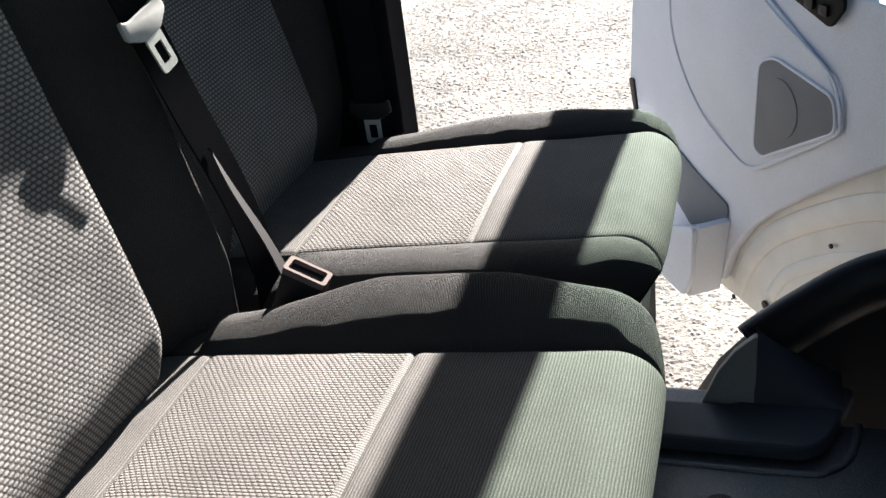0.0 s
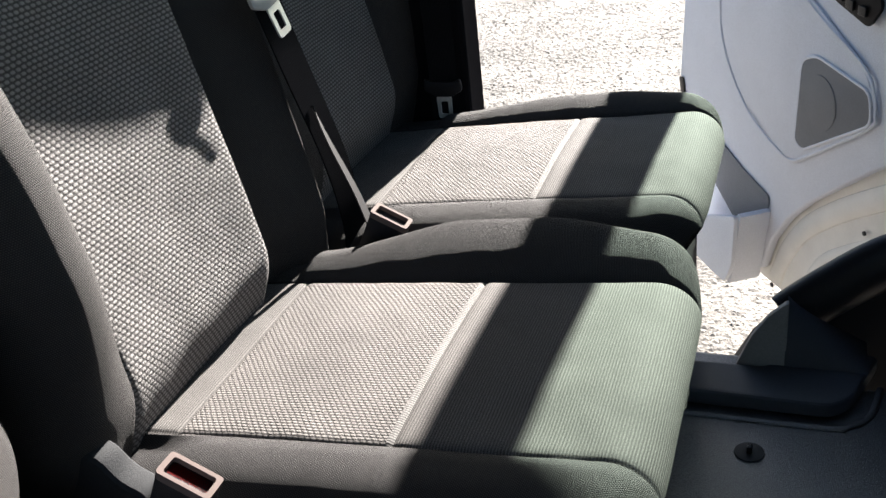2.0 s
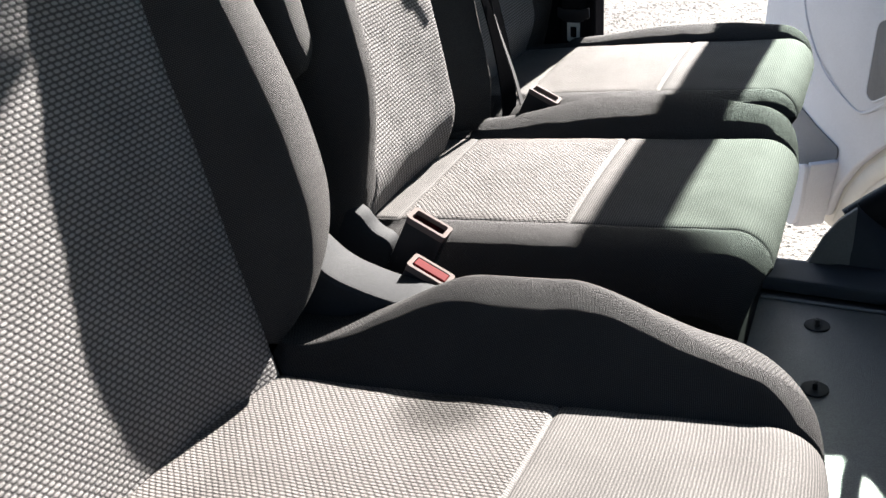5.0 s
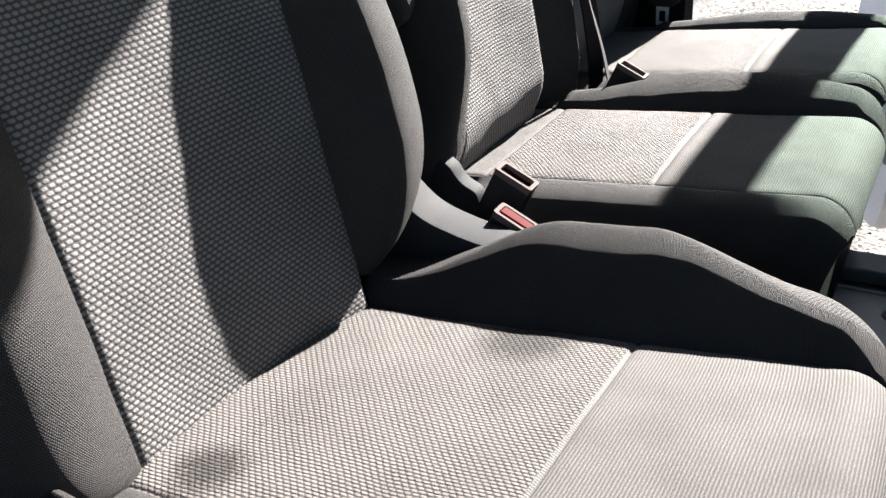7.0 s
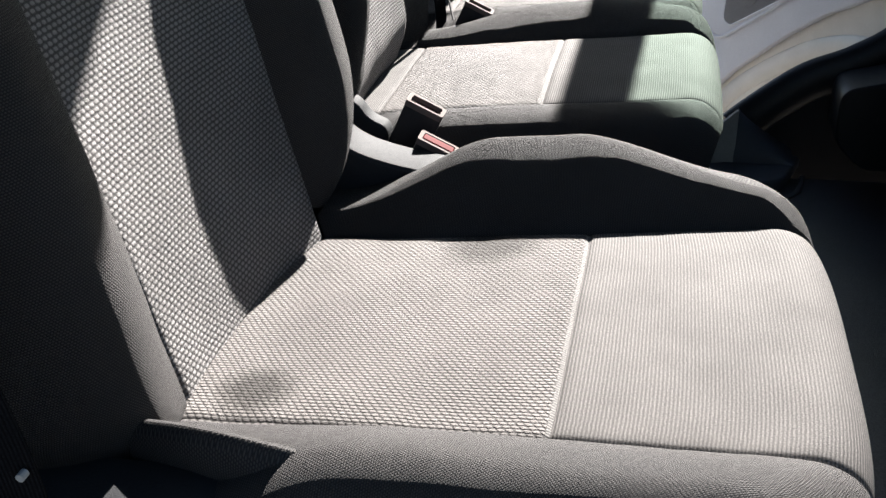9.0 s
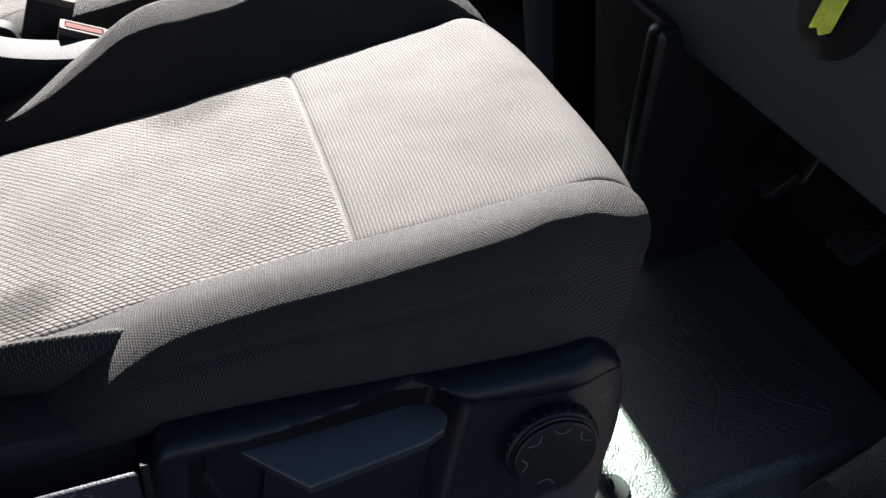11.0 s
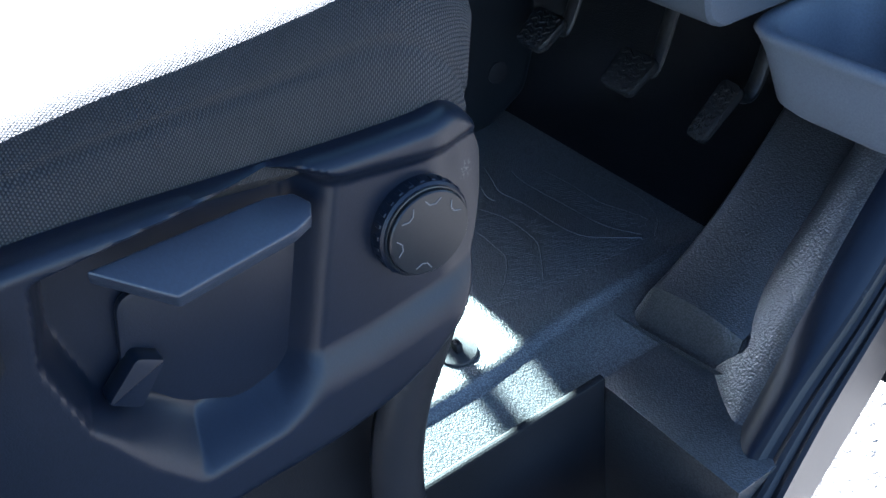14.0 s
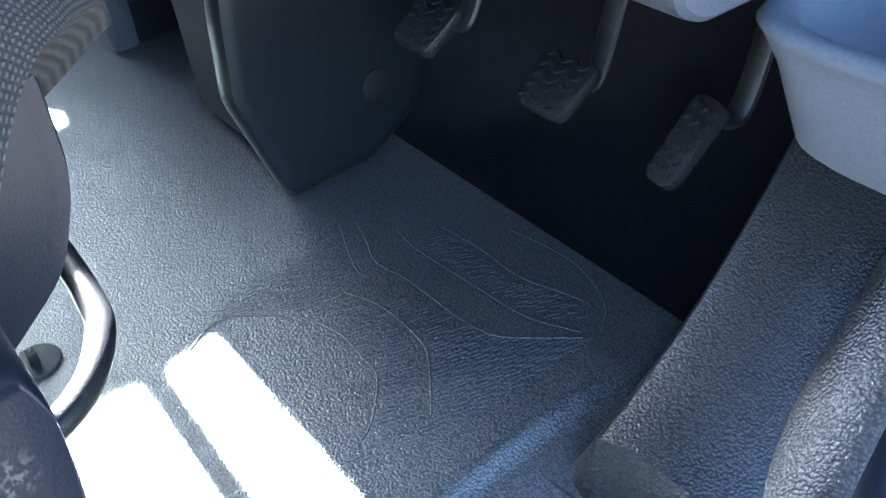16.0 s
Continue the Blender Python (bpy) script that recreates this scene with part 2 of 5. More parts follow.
DARK = material("dark_trim_plastic", (0.008, 0.008, 0.0095), 0.6, grain=0.2, grain_size=600, bump=0.0003, blotch=0.3, spec=0.12)
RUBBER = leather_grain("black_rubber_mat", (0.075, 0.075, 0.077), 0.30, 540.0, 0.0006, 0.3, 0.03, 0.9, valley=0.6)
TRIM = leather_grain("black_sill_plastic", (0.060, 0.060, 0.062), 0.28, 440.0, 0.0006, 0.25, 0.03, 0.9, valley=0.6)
GREY = leather_grain("light_grey_door_plastic", (0.68, 0.70, 0.76), 0.55, 900.0, 0.00015, 0.05)
KNEE = leather_grain("dark_grey_dash_plastic", (0.05, 0.055, 0.066), 0.55, 900.0, 0.00015, 0.08, 0.0, 0.3)
DASH = leather_grain("grey_dash_plastic", (0.11, 0.12, 0.143), 0.55, 900.0, 0.00015, 0.08, 0.0, 0.3)
COVER = leather_grain("grey_seat_side_plastic", (0.021, 0.022, 0.024), 0.72, 900.0, 0.0003, 0.15, 0.0, 0.10)
WHITE = material("white_car_paint", (0.78, 0.76, 0.71), 0.25, grain=0.02, blotch=0.06, blotch_size=12)
CORNER = leather_grain("grey_sill_corner_plastic", (0.24, 0.235, 0.228), 0.7, 900.0, 0.0001, 0.08, 0.0, 0.2)
MESH = leather_grain("speaker_mesh", (0.16, 0.165, 0.18), 0.6, 1500.0, 0.0005, 0.1)
EDGE = ribbed("pale_seam_cloth", (0.115, 0.11, 0.106), 0.003, "X", 0.0003)
WEB = ribbed("belt_webbing", (0.0075, 0.0077, 0.0088), 0.0025, "X", 0.0004)
WEB.node_tree.nodes["Principled BSDF"].inputs["Specular IOR Level"].default_value = 0.0
CHROME = material("pale_metal", (0.75, 0.74, 0.71), 0.28, 0.6, grain=0.05, blotch=0.1)
TONGUE = material("pale_belt_plastic", (0.30, 0.295, 0.285), 0.45, grain=0.05, blotch=0.12)
MARK = material("grey_mark", (0.075, 0.078, 0.085), 0.45, grain=0.05, blotch=0.1)
MATT = material("matt_black_pillar_trim", (0.006, 0.006, 0.007), 0.95, grain=0.2, grain_size=600, bump=0.0003, blotch=0.3, spec=0.0)
RED = material("red_button", (0.075, 0.0025, 0.003), 0.75, grain=0.05, blotch=0.1, spec=0.05)
BEZEL = material("pinkish_buckle_frame", (0.10, 0.078, 0.072), 0.75, grain=0.05, blotch=0.1, spec=0.06)
STEEL = material("worn_steel", (0.03, 0.03, 0.032), 0.45, 0.6, grain=0.2, blotch=0.3, blotch_size=40)
# Mat darkened to near black, carrying the shade under the dashboard.
TOE_SHADE = leather_grain("toe_mat_shade", (0.006, 0.006, 0.007), 0.5, 520.0, 0.0005, 0.3, 0.0, 0.15)
PEG = material("matt_black_clip_plastic", (0.030, 0.030, 0.032), 0.6, grain=0.2, grain_size=700, bump=0.0002, blotch=0.2, spec=0.3)
CONSOLE = leather_grain("glossy_console_plastic", (0.008, 0.009, 0.011), 0.28, 900.0, 0.00005, 0.15, 0.0, 0.28)
PAD = leather_grain("pedal_rubber", (0.014, 0.014, 0.015), 0.27, 900.0, 0.0002, 0.3)
YELLOW = material("yellow_tag", (0.7, 0.75, 0.05), 0.5, grain=0.1, blotch=0.15, blotch_size=60)
LINER = material("grey_headlining", (0.3, 0.3, 0.3), 0.9, grain=0.15, grain_size=400, bump=0.0004, blotch=0.1)
GLASS = tinted_glass("green_tinted_glass", (0.82, 0.91, 0.86))
GRAVEL = material("gravel_bed", (0.112, 0.102, 0.091), 0.95, grain=0.6, grain_size=70, bump=0.010, blotch=0.55, blotch_size=2.2)
STONE = material("gravel_stones", (0.112, 0.102, 0.091), 0.9, grain=0.3, grain_size=60, bump=0.002, blotch=0.5, blotch_size=2.2)
tone = STONE.node_tree.nodes.new("ShaderNodeNewGeometry")
spread = STONE.node_tree.nodes.new("ShaderNodeMapRange")
spread.inputs["To Min"].default_value, spread.inputs["To Max"].default_value = 0.65, 1.35
tint = STONE.node_tree.nodes.new("ShaderNodeVectorMath")
tint.operation = "SCALE"
STONE.node_tree.links.new(tone.outputs["Random Per Island"], spread.inputs["Value"])
STONE.node_tree.links.new(STONE.node_tree.nodes["Principled BSDF"].inputs["Base Color"].links[0].from_socket, tint.inputs[0])
STONE.node_tree.links.new(spread.outputs[0], tint.inputs["Scale"])
STONE.node_tree.links.new(tint.outputs[0], STONE.node_tree.nodes["Principled BSDF"].inputs["Base Color"])


# ---- building helpers ----
def thing(name, at, label="", category="", group="", kind=""):
    ob = tagged(new(name), label, category, group, kind)
    ob.location = at
    bpy.context.view_layer.update()
    return ob


def base_of(ob):
    v = Vector(ob.location)
    while ob.parent:
        ob = ob.parent
        v += Vector(ob.location)
    return v


def part(name, bm, mat, parent=None, label="", smooth=True):
    """Links a bmesh, built in world metres, as one mesh object under a thing or part."""
    me = bpy.data.meshes.new(name)
    if parent:
        bmesh.ops.translate(bm, verts=bm.verts, vec=-base_of(parent))
    bm.to_mesh(me)
    bm.free()
    me.materials.append(mat)
    if smooth:
        for p in me.polygons:
            p.use_smooth = True
        me.set_sharp_from_angle(angle=radians(32))
    ob = tagged(new(name, me), label)
    ob.parent = parent
    return ob


def sheet(bm, grid, uvs=None, closed=False):
    """Adds a grid of points (rows of equal length) as quads."""
    layer = bm.loops.layers.uv.verify()
    rows = [[bm.verts.new(p) for p in row] for row in grid]
    for i in range(len(rows) - 1):
        for j in range(len(rows[0]) - (0 if closed else 1)):
            k = (j + 1) % len(rows[0])
            f = bm.faces.new((rows[i][j], rows[i][k], rows[i + 1][k], rows[i + 1][j]))
            if uvs:
                for loop, (a, b) in zip(f.loops, ((i, j), (i, k), (i + 1, k), (i + 1, j))):
                    loop[layer].uv = uvs[a][b]
    return rows


def block(lo, hi, bevel=0.004, seg=2, m=None):
    """A bevelled box between two corners."""
    bm = bmesh.new()
    bmesh.ops.create_cube(bm, size=1.0)
    lo, hi = Vector(lo), Vector(hi)
    for v in bm.verts:
        v.co = Vector([(a + b) / 2 + (b - a) * c for a, b, c in zip(lo, hi, v.co)])
    if bevel:
        bmesh.ops.bevel(bm, geom=list(bm.edges), offset=bevel, segments=seg, profile=0.6, affect="EDGES")
    if m:
        bmesh.ops.transform(bm, matrix=m, verts=bm.verts)
    return bm


def prism(outline, depth, m, bevel=0.004, seg=2):
    """An outline in its own x, y plane, pushed along z by depth, bevelled, and placed by m."""
    bm = bmesh.new()
    a = [bm.verts.new((x, y, 0)) for x, y in outline]
    b = [bm.verts.new((x, y, depth)) for x, y in outline]
    bm.faces.new(a[::-1])
    bm.faces.new(b)
    for i in range(len(a)):
        j = (i + 1) % len(a)
        bm.faces.new((a[i], a[j], b[j], b[i]))
    bmesh.ops.recalc_face_normals(bm, faces=bm.faces)
    if bevel:
        bmesh.ops.bevel(bm, geom=[e for e in bm.edges if e.calc_face_angle(0) > 0.5], offset=bevel, segments=seg, profile=0.6, affect="EDGES")
    bmesh.ops.transform(bm, matrix=m, verts=bm.verts)
    bmesh.ops.recalc_face_normals(bm, faces=bm.faces)
    return bm


def round_poly(points, radius, seg=5):
    """The same outline with its corners rounded."""
    out, n = [], len(points)
    for i in range(n):
        p, a, b = Vector(points[i]), Vector(points[i - 1]), Vector(points[(i + 1) % n])
        r = min(radius, (a - p).length * 0.45, (b - p).length * 0.45)
        s, e = p + (a - p).normalized() * r, p + (b - p).normalized() * r
        for k in range(seg + 1):
            t = k / seg
            out.append(tuple(s * (1 - t) ** 2 + p * 2 * t * (1 - t) + e * t * t))
    return out


def sweep(points, profile, up=(0, 0, 1), cap=True):
    """A closed profile (x across, y up) carried along a line of points."""
    bm = bmesh.new()
    pts = [Vector(p) for p in points]
    rows, uvs, run = [], [], 0.0
    for i, p in enumerate(pts):
        ahead = (pts[min(i + 1, len(pts) - 1)] - pts[max(i - 1, 0)]).normalized()
        side = ahead.cross(Vector(up)).normalized()
        top = side.cross(ahead)
        rows.append([p + side * x + top * y for x, y in profile])
        run += (p - pts[i - 1]).length if i else 0.0
        uvs.append([(x + y, run) for x, y in profile])
    made = sheet(bm, rows, uvs, closed=True)
    if cap:
        bm.faces.new(made[0][::-1])
        bm.faces.new(made[-1])
    bmesh.ops.recalc_face_normals(bm, faces=bm.faces)
    return bm


def ring(radius, n=16):
    return [(radius * math.cos(2 * math.pi * k / n), radius * math.sin(2 * math.pi * k / n)) for k in range(n)]


def flat(w, h):
    return [(-w / 2, -h / 2), (w / 2, -h / 2), (w / 2, h / 2), (-w / 2, h / 2)]


def curve_line(keys, n=24):
    """A smooth line through a few points."""
    k = [Vector(p) for p in keys]
    k = [2 * k[0] - k[1]] + k + [2 * k[-1] - k[-2]]
    out = []
    for i in range(1, len(k) - 2):
        for s in range(n):
            t = s / n
            out.append(0.5 * (2 * k[i] + (k[i + 1] - k[i - 1]) * t + (2 * k[i - 1] - 5 * k[i] + 4 * k[i + 1] - k[i + 2]) * t * t + (3 * k[i] - k[i - 1] - 3 * k[i + 1] + k[i + 2]) * t ** 3))
    out.append(k[-2])
    return out


def inside_by(poly, y, z):
    """How deep a place lies inside an outline (negative outside)."""
    p, best, odd = Vector((y, z)), 9.0, False
    for k in range(len(poly)):
        a, b = Vector(poly[k - 1]), Vector(poly[k])
        e = b - a
        f = min(1.0, max(0.0, (p - a).dot(e) / e.dot(e)))
        best = min(best, (p - a - e * f).length)
        if (a.y > z) != (b.y > z) and y < (b.x - a.x) * (z - a.y) / (b.y - a.y) + a.x:
            odd = not odd
    return best if odd else -best


def step(a, b, x):
    t = min(1.0, max(0.0, (x - a) / (b - a)))
    return t * t * (3 - 2 * t)


# ---- padded seat cushions and backs ----
def pad(owner, m, half, panel, start, end, round_end, depth, crest, lift, strips, seams, sides, corner=0.05, power=5, tuck=0.0, wide=None, stitch=None, dip=0.0, names=("bolster", "bolster")):
    """One upholstered pad in its own frame: x across, y along, z out of the cloth. crest(side, y): how far the bolsters stand proud;
    lift(x, y): the middle's own swell; sides: for each side where the crest lies across the bolster, how deep its outer edge rolls off and
    how full it swells between seam and crest, and its slope where that stays the same; wide(side, y): the bolster's share of its full width; dip: how deep the outer bolster sinks beside its seam; strips: (name, from y, to y, material, label) of the middle."""
    def cross(q, y):
        side, a = (1 if q >= 0 else -1), abs(q)
        w = (half - panel) * (wide(side, y) if wide else 1.0)
        h = crest(side, y)
        peak, roll, ease, slope = sides[0 if side < 0 else 1]
        roll = roll(y) if callable(roll) else roll
        if slope:
            peak = min(peak, max(0.12, h / (slope * max(w, 0.01))))
        if a <= 1:
            return side * panel * a, 0.0
        if a <= 1.5:
            t = (a - 1) * 2
            x, z = peak * t, h * (1 - (1 - t) ** ease)
            if side > 0 and dip:
                z -= dip * min(1.0, t / 0.10) * (1 - t)
        elif a <= 2:
            f = (a - 1.5) * math.pi
            x, z = peak + (1 - peak) * math.sin(f), h - (h + roll) * (1 - math.cos(f))
        else:
            t = a - 2
            return side * (panel + w - tuck * t), -roll - (depth - roll) * t
        return side * (panel + w * x), z
    arc = math.pi / 2 * round_end
    ys = list(np.linspace(start, end - round_end, 72)) + [("arc", t) for t in np.linspace(0, 1, 14)[1:]] + [("face", t) for t in np.linspace(0, 1, 8)[1:]]
    def spot(q, yy):
        if isinstance(yy, tuple):
            base = end - round_end
            if yy[0] == "arc":
                y, drop, run = base + round_end * math.sin(yy[1] * math.pi / 2), round_end * (1 - math.cos(yy[1] * math.pi / 2)), base + arc * yy[1]
            else:
                y, drop, run = end - tuck * yy[1], round_end + (depth - round_end) * yy[1], base + arc + (depth - round_end) * yy[1]
        else:
            y, drop, run = yy, 0.0, yy
        x, z = cross(q, min(y, end))
        if stitch and q > 1.5:
            x -= 0.0035 * math.exp(-((q - stitch) / 0.016) ** 2)
        back = corner * (abs(cross(max(-2, min(2, q)), min(y, end))[0]) / half) ** power * step(start + 0.45 * (end - start), end, y)
        groove = 0.0024 * math.exp(-((abs(abs(q) - 1) * panel) / 0.004) ** 2) if abs(q) < 1.2 else 0.0
        for s in seams:
            if abs(q) <= 1.0:
                groove += 0.0025 * math.exp(-((run - s) / 0.003) ** 2)
        z = z + (lift(x, y) if abs(q) <= 1 else lift(math.copysign(panel, x), y) * step(2.2, 1.0, abs(q))) - drop - groove
        z += (0.0022 - 0.0010 * step(1.0, 1.3, abs(q)) - 0.0006 * step(1.6, 2.0, abs(q))) * noise.noise(Vector((x * 9, y * 9, half * 50)))
        z += (0.0008 - 0.0005 * step(1.0, 1.3, abs(q))) * noise.noise(Vector((x * 26, y * 34, half * 70)))
        return m @ Vector((x, y - back, max(z, -depth))), run
    def make(name, qs, rows, mat, label):
        bm = bmesh.new()
        grid, uvs = [], []
        acc = [0.0]
        for a, b in zip(qs, qs[1:]):
            (x0, z0), (x1, z1) = cross(a, (start + end) / 2), cross(b, (start + end) / 2)
            acc.append(acc[-1] + math.hypot(x1 - x0, z1 - z0))
        shift = cross(qs[0], (start + end) / 2)[0]
        for r in rows:
            pr = [spot(q, r) for q in qs]
            grid.append([p for p, _ in pr])
            uvs.append([(shift + a, run) for a, (_, run) in zip(acc, pr)])
        sheet(bm, grid, uvs)
        return part(name, bm, mat, owner, label)
    near = [1 + (k / 60) for k in range(61)] + [2 + k / 6 for k in range(1, 7)]
    for side, name in ((-1, names[0]), (1, names[1])):
        qs = [side * a for a in near]
        make(name, qs[::-1] if side < 0 else qs, ys, BOLSTER, "dark ribbed cloth bolster")
    mid = list(np.concatenate([np.linspace(-1, -0.96, 5), np.linspace(-0.96, 0.96, 42)[1:-1], np.linspace(0.96, 1, 5)]))
    for name, a, b, mat, label in strips:
        rows = [y for y in ys if not isinstance(y, tuple) and a < y < b]
        rows = ([a] if a > start else [start]) + [a + 0.003] + rows + ([b - 0.003, b] if b < end - round_end else [y for y in ys if isinstance(y, tuple)])
        rows = sorted([r for r in set(rows) if not isinstance(r, tuple)]) + [r for r in rows if isinstance(r, tuple)]
        make(name, mid, rows, mat, label)


def swing(low, high, y):
    """A rounded bottom end: 0 at low, quickly full at high."""
    t = min(1.0, max(0.0, (high - y) / (high - low)))
    return math.sqrt(max(0.0, 1 - t * t))


def frame_at(origin, tilt):
    """A cushion's frame: it lies flat and points forward, its front raised by tilt."""
    return Matrix.Translation(origin) @ Matrix.Rotation(radians(tilt), 4, "X")


def stand_at(origin, recline):
    """A backrest's frame: x across towards the passenger side, y up along it, z out of the cloth, forward."""
    s, c = math.sin(radians(recline)), math.cos(radians(recline))
    return Matrix.Translation(origin) @ Matrix(((-1, 0, 0), (0, -s, c), (0, c, s))).to_4x4()


def bench_seat(name, centre, label, front, corner, inner, outer, back, recline, back_panel, back_centre):
    s = thing(name, (centre, 0.1, 0.2), label, "seat", "passenger bench seats")
    rise = 0.55 if outer > 0.5 else 1.0
    far_side = lambda y: rise * (0.016 * step(-0.098, -0.080, y) + 0.021 * step(-0.08, 0.12, y) - 0.014 * step(0.22, front, y))
    near_side = lambda y: 0.006 * step(-0.09, 0.0, y) - 0.010 * step(-0.02, -0.10, y)
    swell = lambda x, y: 0.006 * (1 - (x / 0.15) ** 2) * step(-0.1, 0.0, y)
    pad(s, frame_at((centre, 0, 0.429), 5.0), 0.243, 0.148, -0.17, front, 0.045, 0.17, lambda side, y: far_side(y) if side < 0 else near_side(y), swell,
        (("rear_panel", -0.17, -0.074, PLAIN, "plain ribbed grey cloth"), ("centre_panel", -0.074, 0.149, WEAVE, "woven grey cloth with raised dashes"), ("seam_edge", 0.149, 0.156, EDGE, "pale seam edge"), ("front_panel", 0.156, front, PLAIN, "plain ribbed grey cloth")),
        (-0.074, 0.156), ((0.86, 0.045, 1.45, 0.44), (0.22, 0.060, 1.6, 0)), corner=corner, tuck=0.09, names=("cushion_bolster", "cushion_bolster"))
    def proud(side, y):
        if side > 0 and outer < 0.5:
            return 0.002
        return (-0.004 + 0.070 * step(0.0, 0.25, y) - 0.052 * step(0.30, 0.62, y)) * (inner if side < 0 else outer)
    hollow = lambda x, y: -0.006 * (1 - (x / back_panel) ** 2) - 0.05 * (1 - step(-0.02, 0.10, y))
    broad = lambda side, y: 1.28 if side > 0 and outer < 0.5 else swing(-0.02, 0.14, y)
    pad(s, stand_at((back_centre, back, 0.40), recline), 0.25, back_panel, 0.0, 0.70, 0.05, 0.10, proud, hollow,
        (("back_panel", 0.0, 0.70, WEAVE_BACK, "woven grey cloth with raised dashes"),), (), ((0.56, 0.045, 2.6, 0), (0.95, 0.03, 1.0, 0)), corner=0.04, wide=broad, dip=0.040 if outer < 0.5 else 0.0, names=("back_bolster", "back_bolster"))
    return s


def driver_seat():
    s = thing("driver_seat", (0.5, 0.15, 0.2), "dark grey cloth driver seat with high bolsters and worn cushion", "seat")
    def proud(side, y):
        if side < 0:
            return 0.014 + 0.045 * step(-0.04, 0.14, y) - 0.042 * step(0.24, 0.49, y)
        return 0.022 + 0.042 * step(-0.02, 0.14, y) - 0.006 * step(0.15, 0.30, y) - 0.018 * step(0.40, 0.48, y)
    swell = lambda x, y: 0.005 * (1 - (x / 0.176) ** 2) + 0.013 * (x / 0.176) * step(0.60, 0.0, y)
    pad(s, frame_at((0.503, 0, 0.427), 4.5), 0.319, 0.176, -0.14, 0.478, 0.045, 0.085, proud, swell,
        (("centre_panel", -0.14, 0.2465, WEAVE_WORN, "woven grey cloth with rubbed dark patch"), ("seam_edge", 0.2465, 0.250, EDGE, "pale seam edge"), ("front_panel", 0.25, 0.478, PLAIN, "plain ribbed grey cloth")),
        (0.25,), ((0.88, 0.03, 1.35, 0.53), (0.66, lambda y: -0.026 + 0.164 * max(0.0, y - 0.1), 1.5, 0)), corner=0.10, power=4.3, tuck=0.09, stitch=1.76, names=("cushion_bolster", "cushion_bolster"))
    def forward(side, y):
        if side > 0:
            return (0.050 - 0.028 * step(0.24, 0.60, y)) * swing(0.06, 0.22, y)
        return 0.052 * swing(0.05, 0.26, y) * (1 - 0.4 * step(0.25, 0.65, y))
    taper = lambda y: 1.24 - 0.42 * step(0.20, 0.62, y)
    broad = lambda side, y: swing(0.07, 0.19, y) * taper(y) if side > 0 else swing(0.03, 0.16, y) * (1 - 0.3 * step(0.20, 0.58, y))
    hollow = lambda x, y: -0.010 * (1 - (x / 0.16) ** 2)
    pad(s, stand_at((0.494, -0.035, 0.385), 12.0), 0.315, 0.163, 0.0, 0.70, 0.05, 0.10, forward, hollow,
        (("back_panel", 0.0, 0.70, WEAVE_BACK, "woven grey cloth with raised dashes"),), (), ((0.58, 0.05, 1.7, 0), (0.40, 0.06, 1.9, 0)), corner=0.05, wide=broad, names=("back_bolster", "back_bolster"))
    return s


middle_seat = bench_seat("middle_passenger_seat", -0.165, "dark grey cloth middle passenger seat with woven panels", 0.392, 0.03, 1.0, 0.32, -0.072, 10.5, 0.135, -0.130)
bench_seat("window_passenger_seat", -0.676, "dark grey cloth passenger seat beside the open door", 0.372, 0.06, 0.15, 0.6, -0.128, 12.0, 0.140, -0.676)
seat_d = driver_seat()
# ---- setting ----


def structure(name, bm, mat, label, category, smooth=False):
    return tagged(part(name, bm, mat, None, label, smooth), "", category, "", "structure")


# ground of pale gravel to the horizon
bm = bmesh.new()
bmesh.ops.create_grid(bm, x_segments=60, y_segments=60, size=600)
for v in bm.verts:
    v.co.z = -0.62
structure("ground", bm, GRAVEL, "pale sunlit gravel yard", "ground")

# cab floor under a moulded mat: it steps down softly towards the driver's entry step
def mat():
    bm = bmesh.new()
    xs = list(np.linspace(-0.80, 0.56, 30)) + list(np.linspace(0.575, 0.7175, 40))
    def z(x, y):
        bend = 0.645 - 0.02 * step(0.45, 0.66, y)
        return -0.006 * step(bend - 0.004, bend + 0.016, x) - 0.014 * min(1.0, max(0.0, (x - bend) / 0.07)) + 0.0015 * noise.noise(Vector((x * 6, y * 6, 0)))
    grid = [[(x, y, z(x, y)) for x in xs] for y in np.linspace(-0.55, 0.84, 80)]
    grid = [[(r[0][0], r[0][1], r[0][2] - 0.06)] + r + [(r[-1][0] + 0.001, r[-1][1], r[-1][2] - 0.07)] for r in grid]
    sheet(bm, grid)
    bmesh.ops.recalc_face_normals(bm, faces=bm.faces)
    return bm


